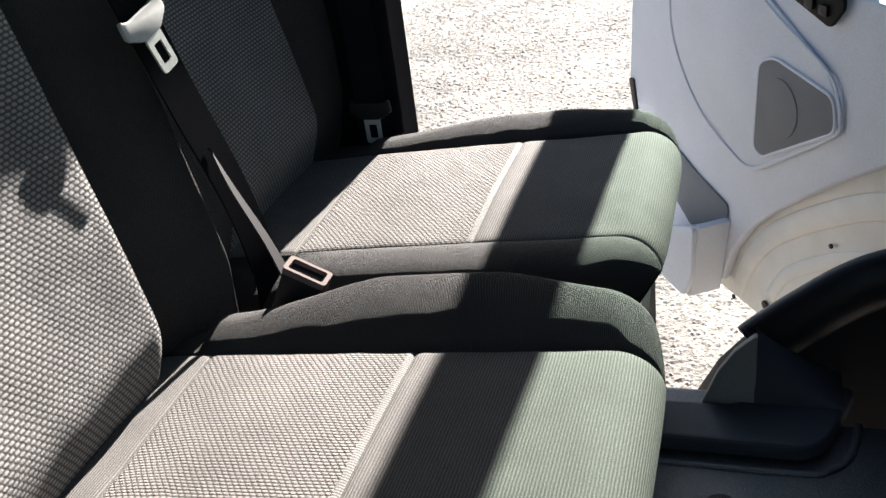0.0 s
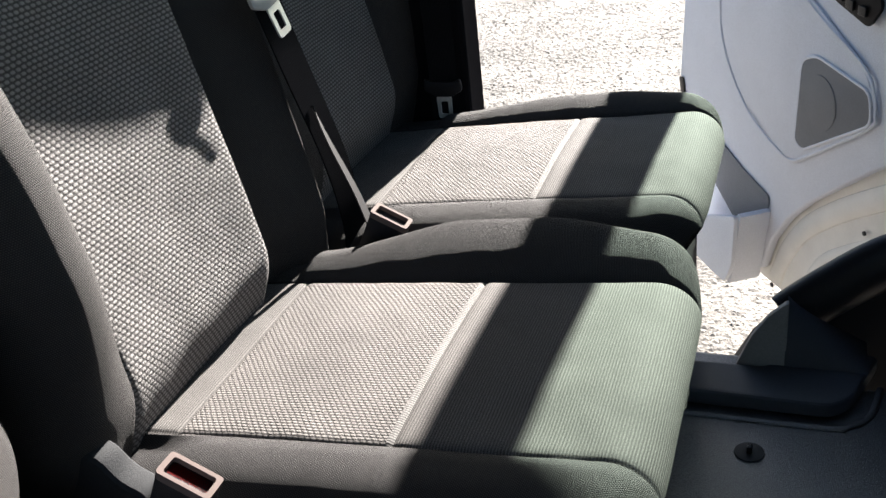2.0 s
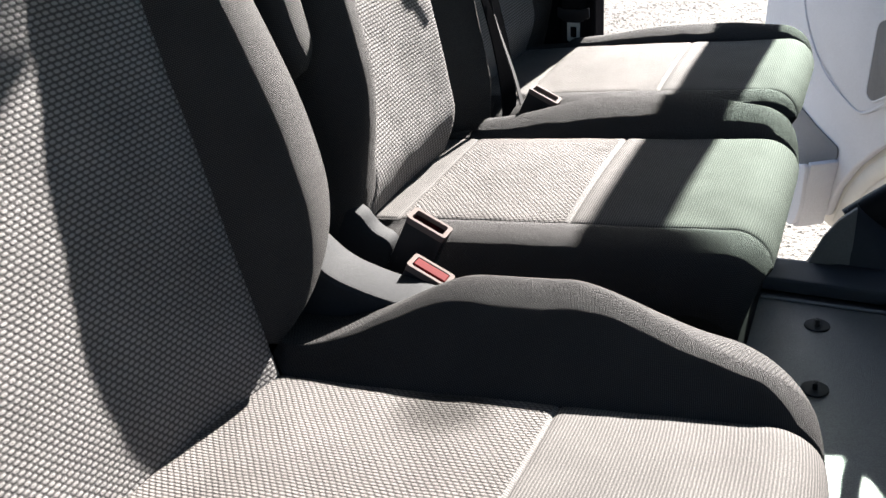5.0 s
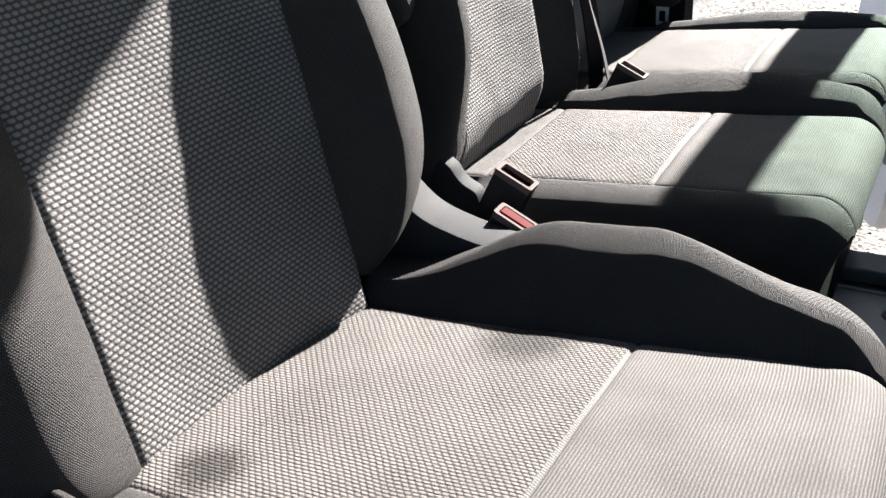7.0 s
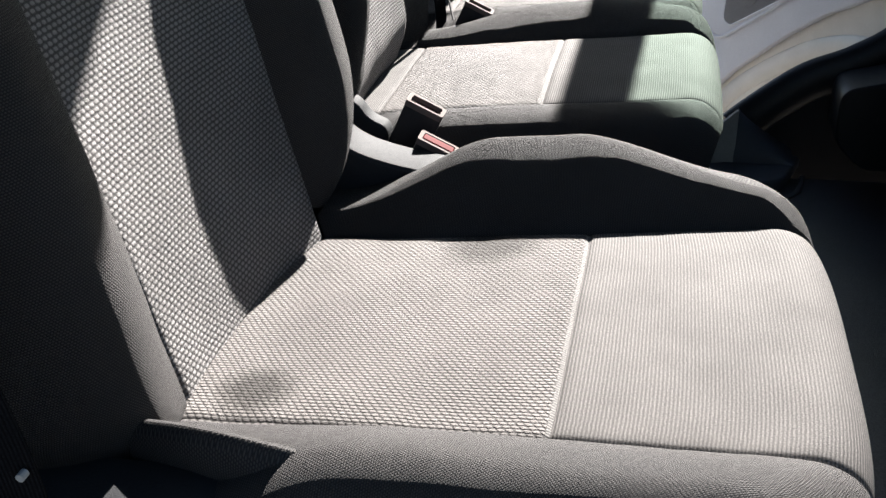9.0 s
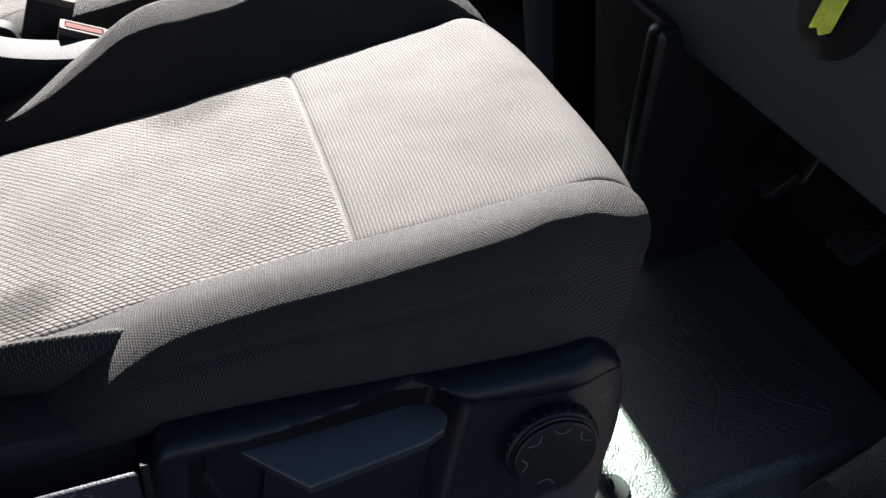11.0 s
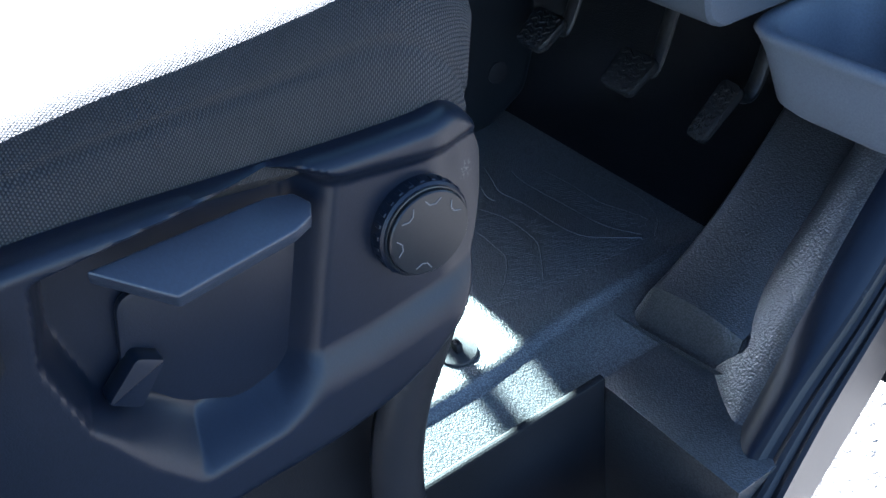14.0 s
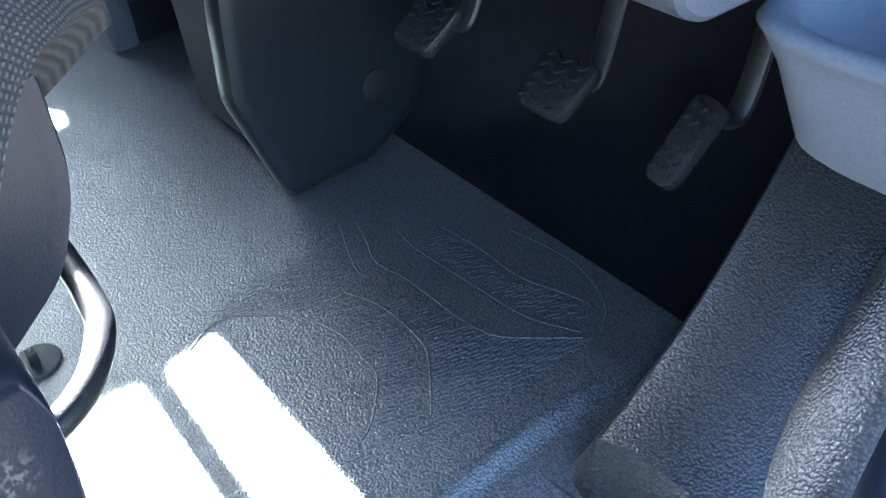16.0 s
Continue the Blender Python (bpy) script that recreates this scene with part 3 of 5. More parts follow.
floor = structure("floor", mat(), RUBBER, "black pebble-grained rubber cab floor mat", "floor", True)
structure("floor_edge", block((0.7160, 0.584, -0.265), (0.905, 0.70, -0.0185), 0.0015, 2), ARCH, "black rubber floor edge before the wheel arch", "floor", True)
for line in ([(0.372, 0.527), (0.358, 0.552), (0.357, 0.569), (0.368, 0.585), (0.403, 0.616), (0.443, 0.63), (0.478, 0.629), (0.502, 0.627), (0.522, 0.614), (0.544, 0.593), (0.551, 0.58)],
             [(0.403, 0.662), (0.444, 0.675), (0.499, 0.674), (0.526, 0.662), (0.567, 0.633)], [(0.32, 0.711), (0.354, 0.697), (0.387, 0.686), (0.401, 0.687)],
             [(0.328, 0.725), (0.36, 0.715), (0.39, 0.705), (0.428, 0.711), (0.49, 0.713), (0.522, 0.717), (0.544, 0.728), (0.585, 0.77)],
             [(0.362, 0.746), (0.399, 0.742), (0.476, 0.748), (0.535, 0.754), (0.58, 0.774)], [(0.389, 0.778), (0.44, 0.783), (0.494, 0.783), (0.537, 0.796), (0.562, 0.801), (0.568, 0.792)],
             [(0.437, 0.82), (0.502, 0.829), (0.543, 0.822), (0.573, 0.808), (0.592, 0.784)]):
    part("ridge", sweep(curve_line([(x, y, 0.0004) for x, y in line], 4), [(a * 0.0009, b * 0.0006) for a, b in ring(1, 8)]), RUBBER, floor, "moulded line in the rubber mat")


def hatch():
    """Bands of fine slanted ridges moulded between the mat's lines."""
    bm = bmesh.new()
    rng = random.Random(5)
    for area, way in (([(0.357, 0.531), (0.329, 0.584), (0.331, 0.641), (0.319, 0.71), (0.395, 0.682), (0.401, 0.657), (0.433, 0.659), (0.405, 0.62), (0.36, 0.584), (0.374, 0.534)], (0.02, 1.0)),
                      ([(0.443, 0.63), (0.405, 0.661), (0.45, 0.677), (0.503, 0.673), (0.57, 0.632), (0.556, 0.577), (0.522, 0.614), (0.495, 0.629)], (0.25, 1.0)),
                      ([(0.57, 0.632), (0.503, 0.673), (0.456, 0.673), (0.406, 0.684), (0.493, 0.71), (0.528, 0.718), (0.589, 0.772), (0.594, 0.782), (0.591, 0.688), (0.581, 0.59), (0.555, 0.539), (0.556, 0.577)], (0.18, 1.0)),
                      ([(0.399, 0.742), (0.476, 0.748), (0.535, 0.754), (0.581, 0.773), (0.572, 0.792), (0.537, 0.796), (0.494, 0.783), (0.44, 0.783), (0.396, 0.779)], (0.35, 1.0))):
        d = Vector(way).normalized()
        side = Vector((d.y, -d.x))
        reach = [Vector(p).dot(side) for p in area]
        run = [Vector(p).dot(d) for p in area]
        for i in range(int((max(reach) - min(reach)) / 0.0042)):
            a = min(reach) + 0.0042 * i
            b = min(run) + 0.006 * rng.random()
            while b < max(run):
                length = 0.008 + 0.010 * rng.random()
                p, q = side * a + d * b, side * (a + 0.002) + d * (b + length)
                if inside_by(area, *p) > 0 and inside_by(area, *q) > 0:
                    w = side * 0.0005
                    v = [bm.verts.new((*c, h)) for c, h in ((p - w, 0), (p + w, 0), (q + w, 0), (q - w, 0), (p, 0.0003), (q, 0.0003))]
                    for f in ((0, 4, 5, 3), (1, 2, 5, 4), (0, 1, 4), (2, 3, 5)):
                        bm.faces.new([v[k] for k in f])
                b += length + 0.003
    bmesh.ops.recalc_face_normals(bm, faces=bm.faces)
    bmesh.ops.translate(bm, verts=bm.verts, vec=(0, 0, 0.0006))
    return bm


# The mat's far end; footwell shade is painted in by its darker colour.
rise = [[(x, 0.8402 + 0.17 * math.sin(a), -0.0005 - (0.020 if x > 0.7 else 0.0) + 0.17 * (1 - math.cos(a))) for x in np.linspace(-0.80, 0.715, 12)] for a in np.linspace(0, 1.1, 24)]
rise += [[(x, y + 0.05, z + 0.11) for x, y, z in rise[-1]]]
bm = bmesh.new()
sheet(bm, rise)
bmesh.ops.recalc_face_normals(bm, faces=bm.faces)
structure("floor_rise", bm, TOE_SHADE, "mat curving up to the firewall, footwell shade in its dark colour", "floor", True)
part("edge_line", sweep(curve_line([(0.669, 0.44, -0.0132), (0.669, 0.56, -0.0146), (0.653, 0.618, -0.0138), (0.652, 0.650, -0.0138), (0.673, 0.663, -0.0166), (0.715, 0.671, -0.0202), (0.775, 0.680, -0.022)], 6), [(a * 0.003, b * 0.0016) for a, b in ring(1, 8)]), RUBBER, floor, "moulded edge line of the mat")
part("hatching", hatch(), RUBBER, floor, "slanted hatching moulded in the mat", False)
structure("roof", block((-0.95, -0.7, 1.60), (0.95, 0.75, 1.66), 0.01), LINER, "grey headlining under the cab roof", "roof")
structure("wall_rear", block((-0.95, -0.60, -0.3), (0.95, -0.55, 1.60), 0.0), DARK, "dark bulkhead behind the seats", "wall")
structure("wall_front", block((-0.95, 1.06, -0.3), (0.95, 1.10, 0.82), 0.0), DARK, "dark firewall under the dashboard", "wall")
structure("window_1", prism([(-0.92, 0.0), (0.92, 0.0), (0.80, 0.88), (-0.80, 0.88)], 0.006, Matrix.Translation((0, 1.10, 0.80)) @ Matrix.Rotation(radians(115), 4, "X"), 0.0), GLASS, "green-tinted windscreen", "windscreen")
for side in (-1, 1):
    structure("pillar_a", sweep([(side * 0.90, 1.10, 0.75), (side * 0.86, 0.75, 1.60)], flat(0.08, 0.08)), DARK, "dark plastic windscreen pillar", "pillar")
structure("wall_left_rear", prism([(-0.60, -0.30), (-0.056, -0.30), (-0.051, 0.70), (-0.050, 0.99), (-0.0455, 1.055), (-0.040, 1.124), (-0.034, 1.18), (-0.012, 1.34), (0.02, 1.50), (0.03, 1.60), (-0.60, 1.60)], 0.08, Matrix.Translation((-0.98, 0, 0)) @ Matrix(((0, 0, 1), (1, 0, 0), (0, 1, 0))).to_4x4(), 0.008), MATT, "black pillar behind the passenger door opening", "pillar")
structure("wall_right_rear", block((0.93, -0.60, -0.3), (1.0, -0.07, 1.60), 0.008), DARK, "black pillar behind the driver door opening", "pillar")
structure("wall_left_header", block((-0.97, 0.031, 1.500), (-0.90, 0.75, 1.598), 0.006), DARK, "dark header over the passenger door opening", "header")
structure("wall_right_header", block((0.90, -0.068, 1.55), (0.97, 0.75, 1.598), 0.006), DARK, "dark header over the driver door opening", "header")


# ---- open passenger door, in its own frame: x from hinge to rear edge, y up, z inwards ----
HINGE = Vector((-0.934, 0.795, 0.0))
ALONG, INWARD = Vector((-0.857, -0.515, 0)).normalized(), Vector((0.515, -0.857, 0)).normalized()
DOOR = Matrix.Translation(HINGE) @ Matrix((ALONG, (0, 0, 1), INWARD)).transposed().to_4x4()


def door_at(z):
    return DOOR @ Matrix.Translation((0, 0, z))


passenger_door = thing("passenger_door", tuple(HINGE), "open white van door with light grey inner trim", "door")
BELT = 0.52
part("door_shell", prism(round_poly([(0.0, BELT), (0.0, 0.12), (0.16, -0.10), (0.42, -0.255), (1.20, -0.30), (1.25, 0.12), (1.16, BELT + 0.14), (0.56, BELT + 0.11), (0.36, BELT)], 0.06), 0.05, door_at(-0.075), 0.008), WHITE, passenger_door, "white painted steel")
trim = [(1.235, 0.12), (1.19, -0.275), (0.765, -0.235), (0.725, -0.14), (0.66, -0.055), (0.58, 0.02), (0.50, 0.08), (0.38, 0.17), (0.25, 0.255), (0.12, 0.32), (0.03, 0.35), (0.02, BELT - 0.01), (0.36, BELT - 0.01), (0.56, BELT + 0.11), (1.165, BELT + 0.14)]
part("inner_trim", prism(trim, 0.024, door_at(-0.0245), 0.008, 3), GREY, passenger_door, "light grey plastic trim panel")
lean = lambda z: 0.957 - 0.39 * (z - 1.095)
lean_front = lambda z: 0.819 - 0.27 * (z - 1.065)
TOP = 1.345
upright = [(lean(BELT - 0.03), BELT - 0.03), (lean(TOP), TOP), (lean_front(TOP), TOP), (lean_front(BELT - 0.03), BELT - 0.03)]
part("window_upright", prism(upright, 0.04, door_at(-0.065), 0.006), DARK, passenger_door, "black rear window frame")
part("window_top", prism([(lean(TOP) - 0.01, TOP - 0.05), (lean(TOP) - 0.005, TOP), (0.50, TOP - 0.075), (0.50, TOP - 0.115)], 0.04, door_at(-0.064), 0.006), DARK, passenger_door)
part("window_front", prism([(0.10, BELT - 0.02), (0.08, 0.95), (0.49, TOP - 0.08), (0.53, TOP - 0.08), (0.14, 0.95), (0.22, BELT - 0.02)], 0.04, door_at(-0.066), 0.006), DARK, passenger_door)
part("window_divider", prism([(0.385, BELT - 0.03), (0.245, 1.0), (0.278, 1.0), (0.42, BELT - 0.03)], 0.018, door_at(-0.055), 0.003), DARK, passenger_door)
part("pane", prism([(0.12, BELT - 0.03), (0.12, 0.95), (0.51, TOP - 0.10), (lean(TOP) - 0.03, TOP - 0.03), (lean(BELT) - 0.03, BELT - 0.03)], 0.004, door_at(-0.047), 0.0), GLASS, passenger_door, "green-tinted side glass", False)


part("door_mirror", prism(round_poly([(0.28, 0.60), (0.28, 0.83), (0.56, 0.96), (0.56, 0.73)], 0.04), 0.08, door_at(-0.17), 0.015, 3), BLACK, passenger_door, "black exterior mirror housing")


# inner trim: sunk field, speaker, switches, map pocket; bare painted steel below with its pressed ridges
field = round_poly([(1.00, BELT - 0.012), (0.994, 0.32), (0.90, 0.183), (0.70, 0.100), (0.63, 0.102), (0.378, 0.265), (0.366, 0.30), (0.41, 0.370), (0.72, BELT - 0.012)], 0.03)
part("trim_field", prism(field, 0.006, door_at(0.0), 0.0035, 3), GREY, passenger_door, "raised light grey field of the trim")
outline = [(1.0, 0.45), (0.994, 0.364), (0.982, 0.29), (0.929, 0.213), (0.838, 0.143), (0.72, 0.105), (0.645, 0.098), (0.56, 0.145), (0.383, 0.262), (0.366, 0.295), (0.373, 0.325), (0.41, 0.370), (0.57, 0.430), (0.70, 0.490)]
part("trim_line", sweep(curve_line([door_at(0.0065) @ Vector((x, y, 0)) for x, y in outline], 5), [(x * 0.004, y * 0.0028) for x, y in ring(1, 8)], tuple(INWARD)), GREY, passenger_door, "moulded line round the trim field")
grille = [(0.568, 0.352), (0.618, 0.330), (0.630, 0.150), (0.598, 0.140), (0.372, 0.272), (0.384, 0.332)]
speaker = part("speaker", prism(round_poly(grille, 0.02), 0.004, door_at(0.0062), 0.002), MESH, passenger_door, "grey speaker grille")
rim_line = [door_at(0.0085) @ Vector((x, y, 0)) for x, y in round_poly(grille, 0.022)]
part("speaker_rim", sweep(rim_line + rim_line[:1], [(x * 0.0035, y * 0.003) for x, y in ring(1, 8)], tuple(INWARD)), GREY, speaker, "light grey rim")
part("speaker_cone", prism([(0.540 + x, 0.262 + y) for x, y in ring(0.056, 32)], 0.003, door_at(0.0088), 0.001), MESH, speaker, "round dark cone behind the mesh")
switch = part("switch_panel", prism(round_poly([(0.535, 0.515), (0.515, 0.475), (0.40, 0.448), (0.365, 0.49), (0.375, 0.515)], 0.012), 0.008, door_at(0.0065), 0.003), DARK, passenger_door, "dark switch panel")
for x, z in ((0.49, 0.487), (0.455, 0.478), (0.415, 0.475)):
    part("switch", prism(round_poly([(x - 0.012, z - 0.008), (x + 0.012, z - 0.008), (x + 0.012, z + 0.010), (x - 0.012, z + 0.010)], 0.003), 0.006, door_at(0.0146), 0.002), BLACK, switch)
bin_wall = round_poly([(1.16, 0.03), (1.07, -0.07), (0.945, -0.150), (0.735, -0.062), (0.745, -0.20), (0.78, -0.262), (1.15, -0.272)], 0.02)
bin_ = part("map_pocket", prism(bin_wall, 0.012, door_at(0.075), 0.004, 3), GREY, passenger_door, "light grey map pocket")
for a, b in (((1.16, -0.268), (0.775, -0.256)), ((0.775, -0.256), (0.735, -0.062))):
    d = (Vector(b) - Vector(a)).normalized()
    e = Vector((-d.y, d.x)) * 0.008
    part("pocket_side", prism([tuple(Vector(a) - e), tuple(Vector(b) - e), tuple(Vector(b) + e), tuple(Vector(a) + e)], 0.076, door_at(0.0), 0.003), GREY, bin_)
part("slot", prism(round_poly([(1.232, 0.115), (1.205, 0.02), (1.185, 0.03), (1.205, 0.12)], 0.008), 0.004, door_at(0.0002), 0.001), BLACK, passenger_door, "black slot beside the pocket")
part("pocket_opening", prism(round_poly([(1.02, 0.03), (0.86, -0.009), (0.735, -0.028), (0.735, -0.06), (0.903, -0.155), (1.0, -0.11), (1.06, -0.06)], 0.012), 0.004, door_at(0.0003), 0.001), MESH, bin_, "dark inside of the pocket")
arc = [(0.735, -0.25), (0.69, -0.155), (0.62, -0.065), (0.53, 0.01), (0.42, 0.085), (0.30, 0.155), (0.18, 0.20), (0.06, 0.22)]
part("pressed_ridge", sweep(curve_line([door_at(-0.026) @ Vector((x, y, 0)) for x, y in arc], 6), [(x * 0.026, y * 0.012) for x, y in ring(1, 14)], tuple(INWARD)), WHITE, passenger_door, "pressed steel ridge")
arc2 = [(0.60, -0.19), (0.55, -0.115), (0.47, -0.05), (0.36, 0.02), (0.25, 0.07), (0.14, 0.10)]
part("pressed_ridge", sweep(curve_line([door_at(-0.026) @ Vector((x, y, 0)) for x, y in arc2], 6), [(x * 0.016, y * 0.006) for x, y in ring(1, 14)], tuple(INWARD)), WHITE, passenger_door, "pressed steel ridge")
for x, z, r in ((0.615, -0.222, 0.0105), (0.40, 0.03, 0.005), (0.74, -0.27, 0.006)):
    part("drain_plug", prism([(x + a, z + b) for a, b in ring(r, 20)], 0.004, door_at(-0.0265 + (0.004 if r > 0.01 else 0.006)), 0.001), BLACK, passenger_door, "black rubber plug")


def gravel():
    """Loose stones near the passenger side, in one mesh."""
    rng = np.random.default_rng(7)
    n = 46000
    octa = np.array([(1, 0, 0), (0, 1, 0), (-1, 0, 0), (0, -1, 0), (0, 0, 1), (0, 0, -1)], float)
    tri = np.array([(0, 1, 4), (1, 2, 4), (2, 3, 4), (3, 0, 4), (1, 0, 5), (2, 1, 5), (3, 2, 5), (0, 3, 5)])
    far = np.where(np.arange(n) < 26000, rng.random(n) * 0.16, rng.random(n))
    x, y = -0.80 - far * 5.0, rng.uniform(-1.0, 0.95, n) - far * rng.uniform(0, 1.1, n)
    size = rng.uniform(0.004, 0.0135, n) * (1 + 0.7 * far)
    turn = rng.uniform(0, 2 * np.pi, n)
    shape = octa[None] * rng.uniform(0.6, 1.3, (n, 6, 1)) * size[:, None, None]
    c, s = np.cos(turn)[:, None], np.sin(turn)[:, None]
    v = np.stack([shape[..., 0] * c - shape[..., 1] * s + x[:, None], shape[..., 0] * s + shape[..., 1] * c + y[:, None], shape[..., 2] * (0.40 - 0.16 * np.minimum(1, far / 0.2))[:, None] - 0.620 + size[:, None] * 0.05], -1)
    me = bpy.data.meshes.new("gravel_stones")
    me.from_pydata(v.reshape(-1, 3).tolist(), [], (tri[None] + 6 * np.arange(n)[:, None, None]).reshape(-1, 3).tolist())
    me.materials.append(STONE)
    return tagged(new("gravel_stones", me), "loose pale stones on the gravel yard", "gravel", "", "stuff")


gravel()


# ---- seat bases, shells and levers ----
bm = block((-0.86, -0.14, 0.012), (0.05, 0.33, 0.285), 0.02, 3)
part("base", bm, DARK, middle_seat, "dark seat box under the cushions")
middle_seat["label"] = "dark grey cloth middle passenger seat on a dark box"
lever = part("release_lever", sweep(curve_line([(0.080, 0.12, 0.372), (0.093, 0.17, 0.394), (0.096, 0.236, 0.404)], 6), [(x * 0.8, y * 0.9) for x, y in ring(0.011, 12)]), COVER, middle_seat, "grey plastic lever")
part("lever_cap", sweep([(0.096, 0.234, 0.404), (0.096, 0.264, 0.402)], ring(0.0115, 14)), BLACK, lever, "ribbed black lever cap")


def side_frame(x):
    """Lays an outline of (y, z) flat against a plane of constant x, pushing outwards along x."""
    return Matrix.Translation((x, 0, 0)) @ Matrix(((0, 0, 1), (1, 0, 0), (0, 1, 0))).to_4x4()


# driver seat side shell: a moulded skirt with a sunk bay for the lever and the height knob
BAY = [(0.118, 0.447), (0.172, 0.449), (0.250, 0.450), (0.262, 0.445), (0.282, 0.433), (0.36, 0.420), (0.46, 0.412), (0.46, 0.318), (0.36, 0.314), (0.285, 0.303), (0.245, 0.303), (0.212, 0.290), (0.166, 0.287), (0.118, 0.352), (0.108, 0.405)]


def side_shell():
    bm = bmesh.new()
    grid = []
    for i in range(421):
        y = -0.16 + 0.553 * math.sin(math.pi / 2 * (i / 420) ** 0.9)
        top = 0.424 + 0.046 * step(0.06, 0.105, y) - 0.024 * step(0.08, 0.38, y) - 0.003
        top -= 0.044 * (1 - math.sqrt(max(0.0, 1 - (max(0.0, y - 0.361) / 0.0322) ** 2)))
        bot = 0.20 + 0.038 * step(0.0, 0.20, y)
        u = min(1.0, max(0.0, (y - 0.2) / 0.1931))
        bot = 0.405 - (0.405 - bot) * (1 - u ** 2.6) ** 0.385
        row = []
        for j in range(131):
            z = bot + (top - bot) * j / 130
            d = min((top - z) * 1.6, z - bot, 0.016)
            edge = 0.014 * (1 - math.sqrt(max(0.0, 1 - (1 - d / 0.016) ** 2)))
            w = 0.007 + 0.009 * step(0.35, 0.30, z)
            bay = (0.034 - 0.024 * step(0.246, 0.274, y - 0.29 * (z - 0.38))) * step(-w, w * 1.2, inside_by(BAY, y, z))
            x = 0.843 - edge - bay - 0.012 * step(0.345, 0.393, y) - 0.010 * step(0.09, -0.02, y)
            row.append((x, y, z))
        grid.append([(row[0][0] - 0.05, y, row[0][2] + 0.004)] + row + [(row[-1][0] - 0.05, y, row[-1][2] - 0.004)])
    sheet(bm, grid)
    bmesh.ops.recalc_face_normals(bm, faces=bm.faces)
    return bm


shell = part("side_shell", side_shell(), SHELL_WORN, seat_d, "dark blue-grey moulded plastic skirt with scratches")
def lever_grip():
    """A thin blade of a pull: its broad face slopes up and inwards, its rear end cut at a slant, its tip rounded."""
    bm = bmesh.new()
    a = [(0.838, 0.141, 0.4440), (0.824, 0.246, 0.4320), (0.826, 0.262, 0.4285), (0.834, 0.268, 0.4235), (0.843, 0.263, 0.4205), (0.848, 0.250, 0.4195), (0.860, 0.176, 0.4215)]
    top, low = [bm.verts.new(p) for p in a], [bm.verts.new((x - 0.004, y, z - 0.010)) for x, y, z in a]
    bm.faces.new(top)
    bm.faces.new(low[::-1])
    for k in range(7):
        bm.faces.new((top[k], low[k], low[(k + 1) % 7], top[(k + 1) % 7]))
    bmesh.ops.recalc_face_normals(bm, faces=bm.faces)
    bmesh.ops.bevel(bm, geom=list(bm.edges), offset=0.0018, segments=3, profile=0.6, affect="EDGES")
    return bm


handle = part("height_lever", lever_grip(), LEVER, seat_d, "blue-grey pull lever")
part("lever_arm", prism(round_poly([(0.152, 0.405), (0.20, 0.405), (0.272, 0.39), (0.262, 0.31), (0.20, 0.298), (0.165, 0.318), (0.14, 0.352)], 0.01), 0.006, side_frame(0.8105), 0.002), SHELL, handle, "dark lever arm")
part("lever_tab", prism(round_poly([(0.126, 0.350), (0.150, 0.372), (0.165, 0.362), (0.143, 0.337)], 0.004), 0.016, side_frame(0.813), 0.003), SHELL, handle)
part("bay_slot", prism(round_poly([(0.139, 0.324), (0.148, 0.29), (0.164, 0.267), (0.176, 0.263), (0.179, 0.276), (0.161, 0.286), (0.15, 0.305), (0.145, 0.325)], 0.004), 0.006, side_frame(0.8105), 0.001), DARK, seat_d, "dark opening under the lever")


def knob():
    c = Vector((0.829, 0.333, 0.376))
    k = part("height_knob", prism([(c.y + x, c.z + y) for x, y in ring(0.0325, 56)], 0.026, side_frame(c.x - 0.01), 0.004, 3), SHELL, seat_d, "blue-black knob with a notched rim")
    for i in range(26):
        a = 2 * math.pi * i / 26
        for depth, shift in ((0.010, 0.0), (-0.001, 0.5)):
            b = a + shift * 2 * math.pi / 26
            m = Matrix.Translation((c.x + depth, c.y + 0.0323 * math.cos(b), c.z + 0.0323 * math.sin(b))) @ Matrix.Rotation(b, 4, "X")
            part("notch", block((-0.0030, -0.0009, -0.0016), (0.0030, 0.0009, 0.0016), 0.0005, 1, m), SHELL, k)
    part("face_rim", sweep([(c.x + 0.0165, c.y + x, c.z + y) for x, y in ring(0.0295, 48) + [ring(0.0295, 48)[0]]], ring(0.0010, 8), (1, 0, 0), False), CONSOLE, k, "glossy rim round the face")
    part("knob_face", prism([(c.y + x, c.z + y) for x, y in ring(0.0288, 56)], 0.005, side_frame(c.x + 0.0155), 0.002, 3), CONSOLE, k, "smooth glossy black face with faint marks")
    for a in (30, 78, 126, 180, 250):
        a = radians(a)
        p = [(c.y + r * math.cos(a + d), c.z + r * math.sin(a + d)) for d, r in ((-0.24, 0.0245), (-0.10, 0.0205), (0.10, 0.0205), (0.24, 0.0245))]
        part("mark", sweep([(c.x + 0.0207, y, z) for y, z in p], flat(0.0007, 0.0005), (1, 0, 0)), MARK, k, "fine grey outline mark")


knob()
